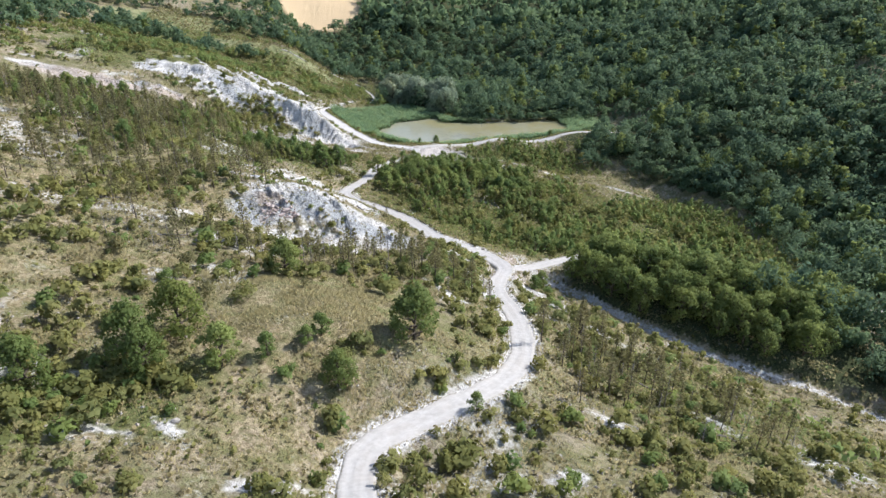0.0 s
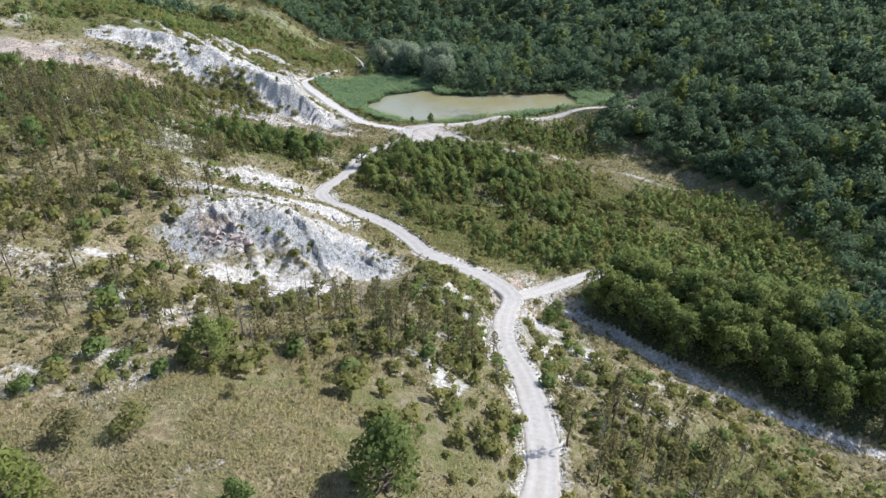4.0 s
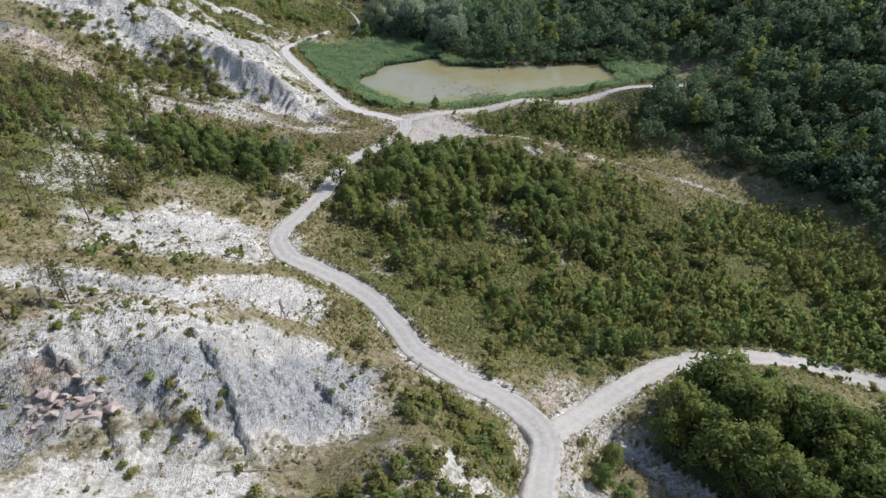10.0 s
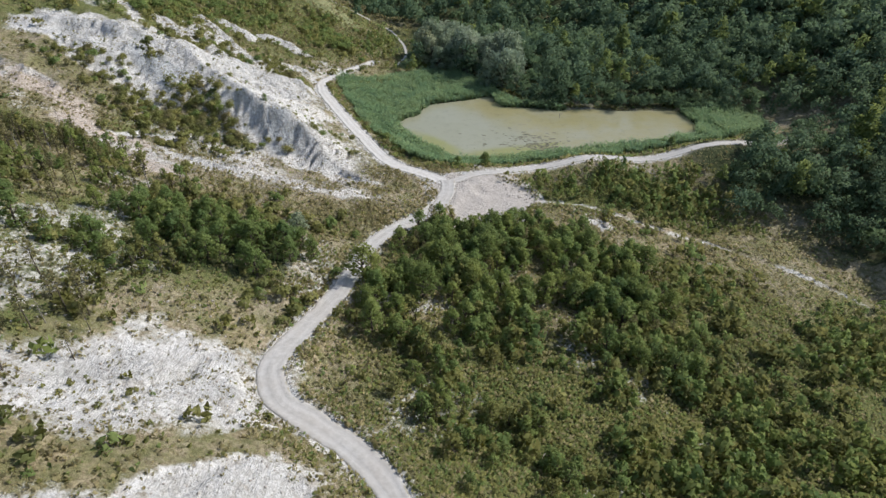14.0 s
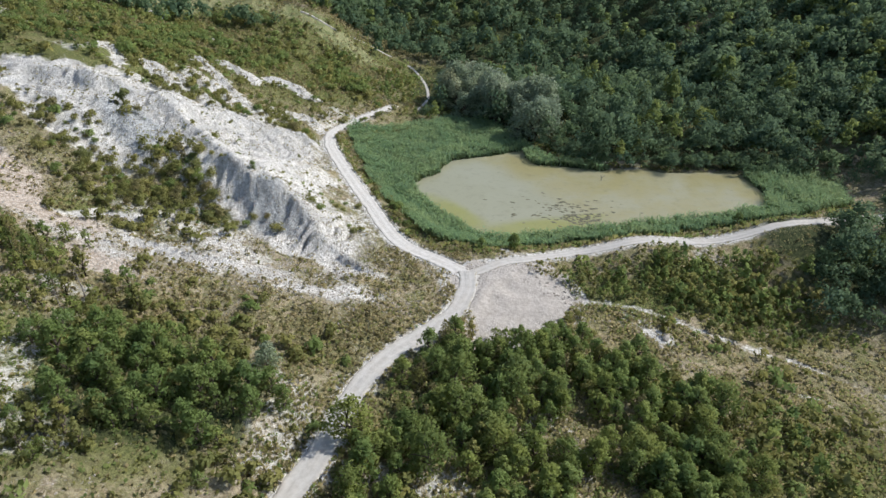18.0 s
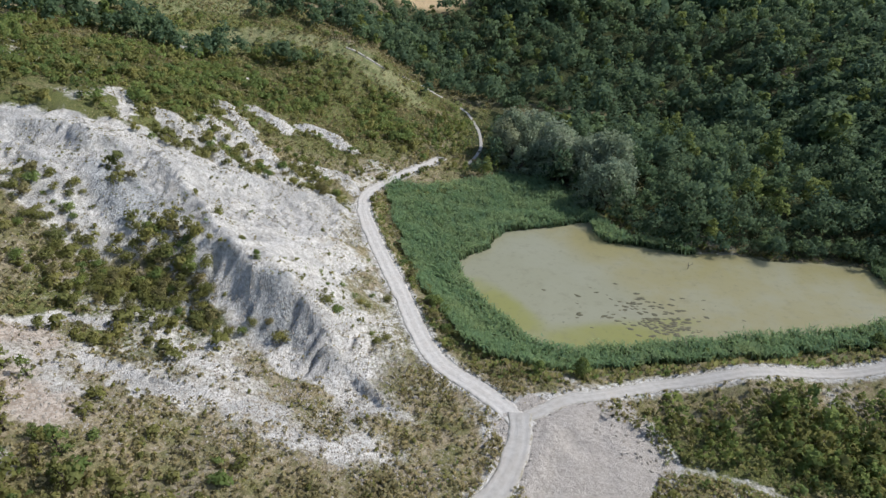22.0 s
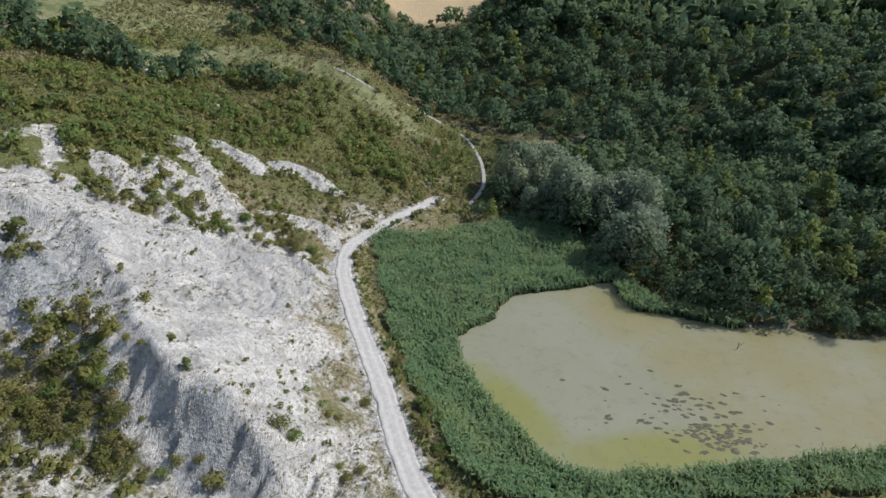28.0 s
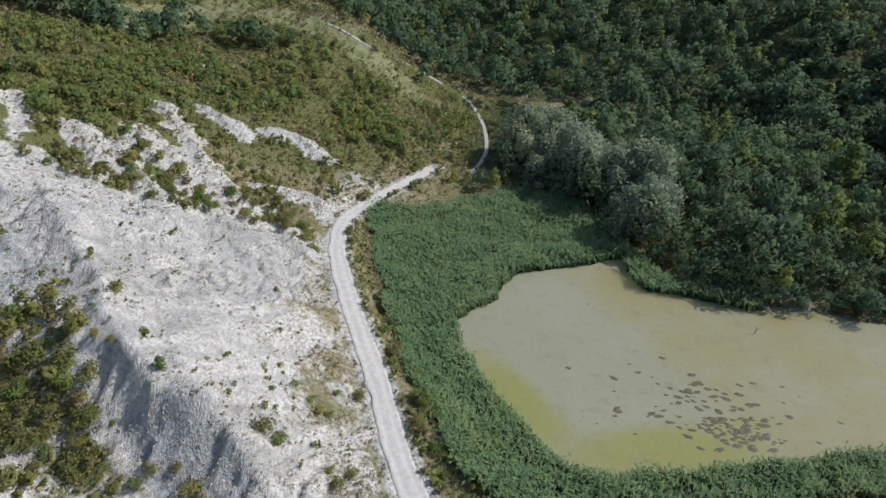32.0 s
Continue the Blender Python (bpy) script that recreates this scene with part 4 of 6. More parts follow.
def loose_crown(height, width, clumps, count, size):
    """A crown of the closed canopy: uneven lobes of many sizes, open towards its rim, reaching low."""
    cs, rs = [], []
    for k in range(clumps):
        a, q = rng.uniform(0, 6.28), math.sqrt(rng.uniform(0, 1))
        r = width * rng.uniform(0.13, 0.30)
        z = height * (0.36 + 0.5 * (1 - q**1.6) * rng.uniform(0.6, 1.15))
        cs.append((math.cos(a) * q * width * 0.42, math.sin(a) * q * width * 0.42, z))
        rs.append(r)
    v, f, o = cards(cs, rs, count, size, 0.8, -0.35, (0.5, 1.12))
    o = o + rng.normal(size=(len(o) // 4, 3)).repeat(4, 0) * 0.22 + (0, 0, 0.35)
    return v, f, o / np.linalg.norm(o, axis=1)[:, None]


def pine(height, width, whorls, per, bare=0.35, needles=True):
    """A thin young pine: a straight stem with whorls of drooping branches."""
    paths = [limb((0, 0, -0.5), (0, 0, height), 0.014 * height + 0.03, 0.012, 0.12, 6)]
    vs, fs, ns, base = [], [], [], 0
    for k in range(whorls):
        f = k / (whorls - 1)
        z = height * (bare + (0.97 - bare) * f)
        reach = width * 0.5 * (1.02 - f) ** 0.75 * rng.uniform(0.75, 1.1) + 0.12
        for j in range(per):
            a = j * 2 * math.pi / per + k * 0.9 + rng.uniform(-0.35, 0.35)
            tip = np.array((math.cos(a) * reach, math.sin(a) * reach, z + reach * rng.uniform(-0.05, 0.3)))
            paths.append(np.array([(0, 0, z, 0.022), (*tip, 0.006)]))
            if needles:
                pts = [np.array((0, 0, z)) * (1 - t) + tip * t for t in (0.55, 0.8, 1.0)]
                v, q, o = cards(pts, [reach * 0.20 + 0.10, reach * 0.20 + 0.12, reach * 0.14 + 0.10], 6, 0.18, 0.9, -0.9, (0.2, 1.0))
                vs.append(v)
                ns.append(o)
                fs.append(q + base)
                base += len(v)
    return (np.vstack(vs), np.vstack(fs), np.vstack(ns)) if needles else None, tubes(paths, 4)


def bush(height, width, clumps, count, size):
    cs, rs = [], []
    for _ in range(clumps):
        a, q = rng.uniform(0, 6.28), width * 0.36 * math.sqrt(rng.uniform(0, 1))
        r = width * rng.uniform(0.18, 0.28)
        cs.append((math.cos(a) * q, math.sin(a) * q, height * rng.uniform(0.25, 0.72)))
        rs.append(r)
    cs, rs = np.array(cs), np.array(rs)
    v, f, o = cards(cs, rs, count, size, 0.6, -0.3)
    o = o + (0, 0, 0.45)
    o /= np.linalg.norm(o, axis=1)[:, None]
    v[:, 2] = np.maximum(v[:, 2], -0.1)
    return v, f, o


class Kind:
    """One shape of a plant: its crown and wood as mesh data, and as arrays for joining."""

    def __init__(self, name, crown, wood, leaf, bark=BARK):
        self.name, self.crown, self.wood, self.leaf, self.bark = name, crown, wood, leaf, bark
        self.crown_mesh = mesh_of(name + "_crown", *crown[:2], leaf, normals=crown[2]) if crown is not None else None
        self.wood_mesh = mesh_of(name + "_trunk", *wood, bark, None, True) if wood is not None else None

    def plant(self, x, y, z, scale, turn, label, group=""):
        if self.wood_mesh is None:
            ob = new(self.name, self.crown_mesh)
        else:
            ob = new(self.name)
            for part_name, me in (("trunk", self.wood_mesh), ("crown", self.crown_mesh)):
                if me is not None:
                    new(part_name, me).parent = ob
        ob.matrix_basis = Matrix.LocRotScale((x, y, z), Euler((0, 0, turn)), (scale * rng.uniform(0.9, 1.1), scale * rng.uniform(0.9, 1.1), scale))
        return tagged(ob, label, KINDS_CATEGORY.get(self.name, "tree"), group)


KINDS_CATEGORY = {"oak_tree": "tree", "willow_tree": "tree", "pine_tree": "pine", "dead_pine": "dead tree", "shrub": "shrub", "sapling": "young tree"}
OAKS = [Kind("oak_tree", *broadleaf(8, 6.5, 26, 1250, 0.25), OAK_LEAF) for _ in range(4)]
LONE_OAKS = [Kind("oak_tree", *broadleaf(8, 7.0, 30, 2600, 0.22, 0.12), OAK_LEAF) for _ in range(2)]
LONE_BRIGHT = [Kind("oak_tree", *broadleaf(6.6, 4.8, 18, 1500, 0.22, 0.1), BRIGHT_LEAF) for _ in range(2)]
OAKS_BRIGHT = [Kind("oak_tree", *broadleaf(7.0, 4.0, 20, 900, 0.22, 0.08), BRIGHT_LEAF) for _ in range(3)]
WILLOWS = [Kind("willow_tree", *broadleaf(10, 8.5, 24, 1700, 0.27, 0.15), WILLOW_LEAF) for _ in range(3)]
SAPLINGS = [Kind("sapling", *broadleaf(h, w, 12, 340, 0.22, 0.06), leaf) for h, w, leaf in ((5, 3.4, OAK_LEAF), (5.4, 2.6, BRIGHT_LEAF), (4.2, 3.2, SHRUB_LEAF), (5.8, 2.2, SHRUB_LEAF), (4.4, 3.6, BRIGHT_LEAF))]
SAPLINGS_FAR = [Kind("sapling", broadleaf(h, w, 6, 46, 0.55, 0.04)[0], None, leaf) for h, w, leaf in ((5, 3.6, OAK_LEAF), (5.4, 2.8, BRIGHT_LEAF), (4.2, 3.4, SHRUB_LEAF), (5.8, 2.4, SHRUB_LEAF), (4.4, 3.8, BRIGHT_LEAF))]
PINES = [Kind("pine_tree", *pine(h, w, n, 5, b), PINE_LEAF) for h, w, n, b in ((6, 2.7, 8, 0.38), (7, 2.4, 8, 0.48), (4.5, 2.5, 6, 0.2))]
DEAD_PINES = [Kind("dead_pine", *pine(h, 1.9, 9, 4, 0.3, False), PINE_LEAF, DEAD_WOOD) for h in (6, 5)]
SHRUBS = [Kind("shrub", bush(h, w, 8, n, 0.22), None, leaf) for h, w, n, leaf in ((1.5, 1.9, 130, SHRUB_LEAF), (1.2, 2.2, 130, SHRUB_LEAF), (1.9, 1.6, 130, SHRUB_LEAF), (1.4, 2.0, 130, BRIGHT_LEAF))]
BUSHES = [Kind("shrub", bush(h, w, 14, 620, 0.125), None, leaf) for h, w, leaf in ((2.2, 2.4, SHRUB_LEAF), (1.8, 2.7, SHRUB_LEAF), (2.6, 2.3, PINE_LEAF), (1.9, 2.3, BRIGHT_LEAF))]
MID_BUSHES = [Kind("shrub", bush(h, w, 10, 190, 0.22), None, leaf) for h, w, leaf in ((2.2, 2.4, SHRUB_LEAF), (1.8, 2.7, SHRUB_LEAF), (2.6, 2.3, PINE_LEAF), (1.9, 2.3, BRIGHT_LEAF))]
HILL_SHRUBS = [Kind("shrub", bush(h, w, 6, 60, 0.3), None, leaf) for h, w, leaf in ((2.4, 2.5, SHRUB_LEAF), (2.0, 3.0, BRIGHT_LEAF), (3.2, 2.6, BRIGHT_LEAF), (2.8, 3.0, OAK_LEAF))]
SHRUBS_FAR = [Kind("shrub", bush(h, w, 4, 34, 0.34), None, leaf) for h, w, leaf in ((1.5, 1.9, SHRUB_LEAF), (1.2, 2.2, SHRUB_LEAF), (1.9, 1.6, SHRUB_LEAF), (1.4, 2.0, BRIGHT_LEAF))]
TUSSOCKS = [Kind("tussock", bush(0.55, 0.8, 2, 8, 0.2), None, leaf) for leaf in (TUSSOCK_LEAF, TUSSOCK_LEAF, SHRUB_LEAF, GRASS_DRY)]
FOREST_SHAPES = ((8.5, 7.4, 13, FOREST_LEAF), (7.2, 6.6, 10, FOREST_LEAF), (9.6, 5.4, 12, GLADE_LEAF), (10.5, 7.0, 14, FOREST_LEAF), (6.0, 5.6, 8, GLADE_LEAF), (11.0, 4.4, 12, OAK_LEAF), (8.0, 8.4, 15, FOREST_LEAF))
FOREST_WEIGHTS = [0.2, 0.17, 0.12, 0.14, 0.12, 0.09, 0.16]
MID_OAKS = [Kind("far_oak", loose_crown(h, w, n, 300, 0.42), None, leaf) for h, w, n, leaf in FOREST_SHAPES]
FAR_OAKS = [Kind("far_oak", loose_crown(h, w, n, 110, 0.7), None, leaf) for h, w, n, leaf in FOREST_SHAPES]
# haze put into the leaf colour: fuller distant crowns take the lighter leaves
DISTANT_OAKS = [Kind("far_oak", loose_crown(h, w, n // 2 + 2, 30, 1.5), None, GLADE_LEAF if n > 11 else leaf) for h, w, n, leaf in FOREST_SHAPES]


def joined(name, kinds, places, label, category, leaf=None):
    """Very many plants joined into one object: places are rows of x, y, z, scale, turn and kind."""
    by = {}
    for x, y, z, s, turn, k in places:
        by.setdefault(int(k), []).append((x, y, z, s, turn))
    vs, fs, ix, tint, ns, mats, base = [], [], [], [], [], [], 0
    for k, rows in by.items():
        r = np.array(rows)
        for arrays, mat in ((kinds[k].crown, kinds[k].leaf), (kinds[k].wood, kinds[k].bark)):
            if arrays is None or mat is None:
                continue
            v, f = arrays[:2]
            o = arrays[2] if len(arrays) > 2 else v * (1, 1, 0) / (np.linalg.norm(v[:, :2], axis=1)[:, None] + 1e-6)
            c, s = np.cos(r[:, 4])[:, None], np.sin(r[:, 4])[:, None]
            sx = r[:, 3][:, None]
            px = (v[None, :, 0] * c - v[None, :, 1] * s) * sx + r[:, :1]
            py = (v[None, :, 0] * s + v[None, :, 1] * c) * sx + r[:, 1:2]
            pz = v[None, :, 2] * sx + r[:, 2:3]
            vs.append(np.stack([px, py, pz], -1).reshape(-1, 3))
            ns.append(np.stack([o[None, :, 0] * c - o[None, :, 1] * s, o[None, :, 0] * s + o[None, :, 1] * c, o[None, :, 2] + 0 * c], -1).reshape(-1, 3))
            fs.append((f[None] + (np.arange(len(r)) * len(v))[:, None, None]).reshape(-1, 4) + base)
            base += len(r) * len(v)
            if mat not in mats:
                mats.append(mat)
            ix.append(np.full(len(r) * len(f), mats.index(mat)))
            tint.append(np.repeat(hash2(np.floor(r[:, 0] * 7), np.floor(r[:, 1] * 7), 5), len(v)))
    ob = new(name, mesh_of(name, np.vstack(vs), np.vstack(fs), mats, np.concatenate(ix), True, {"tint": np.concatenate(tint)}, np.vstack(ns)))
    return tagged(ob, label, category, kind="stuff")


def clear_of(x, y, gap):
    """Which places stand clear of roads and water by that gap."""
    ok = (area_distance(x, y, POND) < -gap) & (area_distance(x, y, GRAVEL_PAD) < 0.5)
    for line, half in ROADS:
        ok &= line_distance(x, y, line)[0] > half + gap
    return ok


def scatter(zone, spacing, gap=0.6, edge=0.5, seed=1, bare_ok=0, clump=0.0):
    """Places inside an oval zone, thinning out over its edge."""
    cx, cy, rx, ry, turn = zone
    R = max(rx, ry) * 1.3
    n = int(2 * R / spacing) + 1
    r = np.random.default_rng(seed)
    ax, ay = np.meshgrid(cx - R + spacing * np.arange(n), cy - R + spacing * np.arange(n))
    x = ax.ravel() + r.uniform(-0.5, 0.5, ax.size) * spacing
    y = ay.ravel() + r.uniform(-0.5, 0.5, ax.size) * spacing
    keep = blob(x, y, *zone) + r.uniform(-0.25, 0.25, x.shape) > edge
    keep &= blob(x, y, -27, 58, 20, 11, 15) + r.uniform(-0.25, 0.12, x.shape) < 0.55
    keep &= line_distance(x, y, MEADOW_LINE)[0] + r.uniform(-3, 3, x.shape) > 5
    if clump:
        keep &= fbm(x / 9, y / 9, 201, 3) + r.uniform(-0.08, 0.08, x.shape) > clump
    keep &= clear_of(x, y, gap) & (line_distance(x, y, CREEK_LINE)[0] > 1.6 + gap)
    if bare_ok < 1:
        naked = np.maximum.reduce([patches(x, y, WHITE), 0.8 * blob(x, y, -27, 101, 15, 5.5, 8), 0.7 * patches(x, y, PINK), 0.8 * step(ridge_near(x, y), 4.0, 1.5), step(area_distance(x, y, SPUR_AREA), -6, 0)])
        keep &= naked + r.uniform(-0.25, 0.25, x.shape) < 0.45
    return np.c_[x, y][keep]


# single trees that stand out: x, y, kind list, height factor, label
GREEN_OAK = "broad green oak tree on the dry grassy slope"
ROUND_BUSH = "rounded olive-green bush in dry golden grass"
SINGLE = [
    (-34, 58, BUSHES, 1.25, ROUND_BUSH), (-30, 58.8, BUSHES, 1.3, ROUND_BUSH), (-34.6, 69.5, BUSHES, 1.0, ROUND_BUSH), (-41.7, 59.7, BUSHES, 0.9, ROUND_BUSH), (-41, 64.5, BUSHES, 1.0, ROUND_BUSH), (-40, 70.8, BUSHES, 1.1, ROUND_BUSH), (-49, 72, BUSHES, 1.2, ROUND_BUSH), (-21.3, 49.3, LONE_BRIGHT, 0.42, ROUND_BUSH), (-17.3, 48, BUSHES, 1.2, ROUND_BUSH), (-25.2, 47, LONE_BRIGHT, 0.5, ROUND_BUSH), (-22.8, 64, BUSHES, 0.6, ROUND_BUSH),
    (-8.8, 54.2, LONE_OAKS, 1.0, GREEN_OAK), (-38.5, 46.5, LONE_OAKS, 0.85, GREEN_OAK), (-35, 50.5, LONE_OAKS, 0.9, GREEN_OAK), (-36.5, 44, LONE_OAKS, 0.7, GREEN_OAK), (-29.6, 45.5, LONE_BRIGHT, 0.85, "small light-green tree on the dry slope"),
    (-17.7, 45, LONE_OAKS, 0.62, GREEN_OAK), (-19.7, 51, LONE_BRIGHT, 0.5, "small round light-green tree in dry grass"), (-46, 41, LONE_OAKS, 0.75, GREEN_OAK), (-50, 47, PINES, 0.8, "olive-green young pine on the dry slope"),
    (12.1, 51, PINES, 0.8, "dark young pine below the road bend"), (-2.6, 44.4, LONE_BRIGHT, 0.42, "small light-green tree on the road bank"), (-26.5, 70.4, LONE_OAKS, 0.75, "dark green oak beside the pine stand"),
    (21.5, 108.5, LONE_BRIGHT, 0.6, "small green tree beside the road fork"), (24, 112, LONE_OAKS, 0.55, "small oak beside the road fork"), (-25.8, 188.6, WILLOWS, 0.55, "pale grey-green poplar by the road"), (-26, 75, LONE_BRIGHT, 0.6, GREEN_OAK),
    (11, 238.5, LONE_OAKS, 0.5, "dark round bush-like tree at the pond corner"), (4, 238, LONE_BRIGHT, 0.45, "small green tree at the pond corner"), (34, 250.5, LONE_BRIGHT, 0.42, "small green tree among the reeds"), (66, 258, LONE_OAKS, 0.45, "small green tree among the reeds"),
    (-76.5, 256, SHRUBS, 2.0, "olive-brown bush on the white ridge"), (-44, 241.5, LONE_BRIGHT, 0.3, "stunted little tree on the white ridge"), (-55, 251, SHRUBS, 1.1, "grey-green bush on white marl"), (-11.5, 131.5, PINES, 0.62, "small sparse pine above the road"), (-14.5, 131, PINES, 0.55, "small sparse pine above the road"),
]
for x, y, kinds, s, label in SINGLE:
    k = kinds[int(rng.integers(len(kinds)))]
    k.plant(x, y, level(x, y) - 0.05, s, rng.uniform(0, 6.28), label)


def stand(zones, spacing, kinds, scales, label, group, limit, rest_name, rest_label, seed, weights=None, gap=0.6, edge=0.5, rest_kinds=None, bare_ok=0, clump=0.0, grow=1.0):
    """Plants over zones: the nearest to the tracks as things of their own, the rest joined."""
    pts = [scatter(z, spacing, gap, edge, seed + i, bare_ok, clump) for i, z in enumerate(zones)]
    p = np.vstack(pts)
    near = np.minimum(line_distance(p[:, 0], p[:, 1], ROADS[0][0])[0], line_distance(p[:, 0], p[:, 1], ROADS[2][0])[0] * 1.3)
    order = np.argsort(near + np.where(near > 1e8, np.hypot(p[:, 0], p[:, 1] - 140), 0) * 1e-3)
    p = p[order]
    z = land(p[:, 0], p[:, 1])
    s = scales[0] + (scales[1] - scales[0]) * rng.uniform(0, 1, len(p)) ** grow
    t = rng.uniform(0, 6.28, len(p))
    k = rng.choice(len(kinds), len(p), p=weights)
    for i in range(min(limit, len(p))):
        kinds[k[i]].plant(*p[i], z[i] - 0.08, s[i], t[i], label, group)
    if len(p) > limit:
        rows = np.c_[p, z - 0.08, s, t, k][limit:]
        fine = (((rows[:, 1] < 128) & (rows[:, 0] > -62) & (rows[:, 0] < 45)) | ((rows[:, 1] > 168) & (rows[:, 1] < 240) & (rows[:, 0] > -85) & (rows[:, 0] < 4))) & (rest_kinds is not None)
        if fine.any():
            joined(rest_name + "_near", kinds, rows[fine], rest_label, "vegetation")
        if not fine.all():
            joined(rest_name, rest_kinds or kinds, rows[~fine], rest_label, "vegetation")
    return len(p)


COUNTS = {}
# the oak wood beside the junction, the thicket below the dam, and the slope above the road
COUNTS["oak"] = stand([(44, 118, 6, 4.5, 0), (50, 109, 16, 8.5, -20), (67, 101, 19, 12, -25), (86, 106, 16, 10, 0)], 3.3, OAKS + OAKS_BRIGHT[:1], (0.65, 1.1), "dense dark-green oak tree beside the dry creek", "creek oaks", 150, "creek_thicket", "dense dark-green oak wood", 100)
COUNTS["edge_oaks"] = stand([(42, 119, 5, 4, 0)], 4.0, OAKS, (1.1, 1.3), "tall dark-green oak at the fork of the roads", "creek oaks", 20, "edge_oaks", "tall oaks", 120)
COUNTS["thicket"] = stand([(8, 188, 19, 13, -35), (28, 193, 13, 13, -20), (12, 203, 18, 6, 0), (-2, 176, 12, 12, 40), (34, 178, 12, 12, 0)], 2.55, OAKS_BRIGHT + SAPLINGS + OAKS[:2] + PINES[:1], (0.55, 1.0), "young oak of the mixed valley thicket", "valley oaks", 170, "valley_thicket", "mixed thicket of young oaks and junipers", 130, [0.11, 0.11, 0.1, 0.13, 0.12, 0.09, 0.09, 0.1, 0.05, 0.05, 0.05], 0.6, 0.5, None, 0, 0.30)
COUNTS["left"] = stand([(-34, 181, 12, 7, 12), (-47, 186, 10, 5, 0)], 2.8, OAKS_BRIGHT + SAPLINGS[:2], (0.6, 0.95), "leafy young oak above the road", "slope oaks", 60, "slope_thicket", "thicket of young oaks above the road", 160, None)
COUNTS["sapling"] = stand([(42, 229, 26, 6, 10), (20, 150, 26, 15, -20), (46, 158, 20, 14, -20), (2, 172, 10, 16, 20), (-50, 178, 22, 14, 0), (-66, 196, 16, 14, 0), (30, 165, 22, 16, -20), (75, 142, 24, 14, 0), (28, 200, 12, 5, -10), (62, 235, 14, 9, 0), (60, 186, 22, 7, -40), (88, 160, 22, 32, 0), (70, 145, 20, 9, 0)], 2.2, SAPLINGS, (0.22, 1.05), "slender young tree among low scrub", "saplings", 240, "sapling_thicket", "young trees and scrub", 200, None, 0.8, 0.5, SAPLINGS_FAR, 0, 0.37)
COUNTS["dam"] = stand([(40, 230, 27, 7, 12), (52, 236, 18, 7, 15), (62, 226, 16, 7, 0), (92, 178, 20, 16, -30), (104, 160, 14, 16, 0)], 1.75, SAPLINGS_FAR, (0.25, 0.62), "", "", 0, "dam_scrub", "dense green bushes and young trees below the dam", 240, None, 0.8, 0.5)
# bushy junipers and young oaks over the slope above the spur
COUNTS["upper"] = stand([(-74, 345, 44, 22, 25), (-60, 350, 24, 14, 10), (-112, 315, 34, 46, 10), (-140, 300, 30, 50, 0), (-96, 300, 16, 16, 0), (-50, 332, 10, 10, 30), (-45, 345, 14, 14, 0), (-95, 385, 34, 12, 20), (-125, 375, 24, 12, 30), (-60, 372, 16, 8, 0), (-9, 366, 5, 16, 0), (-24, 366, 5, 20, 0), (-30, 389, 7, 6, 0)], 2.7, HILL_SHRUBS, (0.35, 1.75), "", "", 0, "upper_scrub", "dense junipers and young oaks on the upper slope", 260, [0.3, 0.22, 0.3, 0.18], 0.6, 0.5, None, 0, 0.42, 1.9)
COUNTS["willow"] = stand([(-3, 352, 8, 10, 0), (2, 343, 9, 9, -20), (10, 334, 8, 8, 0), (22, 320, 8, 10, -20), (18, 332, 7, 6, 0)], 4.6, WILLOWS, (1.0, 1.65), "silvery grey-green willow at the pond's end", "willows", 60, "willows_rest", "silvery willows", 300)
COUNTS["low"] = stand([(1, 105, 10, 10, 0), (-2, 96, 8, 8, 0), (6, 94, 5, 10, 0), (-36, 41, 13, 4.5, 0), (-22, 43, 9, 3.5, 0), (-46, 38, 8, 5, 0), (-9, 47, 4, 3, 30)], 1.5, SHRUBS, (0.4, 1.05), "low olive-green juniper shrub on stony ground", "shrubs", 24, "juniper_carpet", "carpet of low olive-green junipers", 480, [0.26, 0.34, 0.1, 0.3], 0.5, 0.5, None, 1, 0.36)
COUNTS["side"] = stand([(58, 142, 16, 6, 0), (80, 142, 18, 9, -10), (38, 138, 10, 4, 30), (95, 148, 12, 18, 0)], 2.3, SAPLINGS_FAR, (0.5, 1.0), "", "", 0, "side_scrub", "dense young trees along the side road", 490, None, 0.7, 0.5)
COUNTS["shore"] = stand([(60, 293.5, 20, 2.2, 0), (36, 296.5, 8, 2.6, -10), (86, 291, 8, 5, 0)], 2.3, MID_OAKS[:3], (0.35, 0.7), "", "", 0, "shore_trees", "dark trees leaning over the far bank of the pond", 610, None, 0.2, 0.5)
COUNTS["hill"] = stand([(-86, 150, 20, 18, 0), (-68, 130, 10, 9, 0), (-104, 175, 16, 18, 0), (-70, 172, 9, 8, 0)], 4.0, PINES[:2] + SAPLINGS[:2] + OAKS_BRIGHT[:1], (0.7, 1.15), "", "", 0, "hill_wood", "open wood of pines and young oaks on the hillside", 640, [0.34, 0.26, 0.16, 0.14, 0.1], 0.6, 0.5, None, 0, 0.34)
COUNTS["path"] = stand([(-27, 350, 7, 12, 0), (-9, 350, 4, 12, 0), (-29, 373, 7, 11, 0), (-12, 335, 8, 4, 30)], 2.4, SAPLINGS_FAR, (0.3, 0.75), "", "", 0, "path_scrub", "young trees and bushes beside the far path", 670, None, 0.5, 0.5)
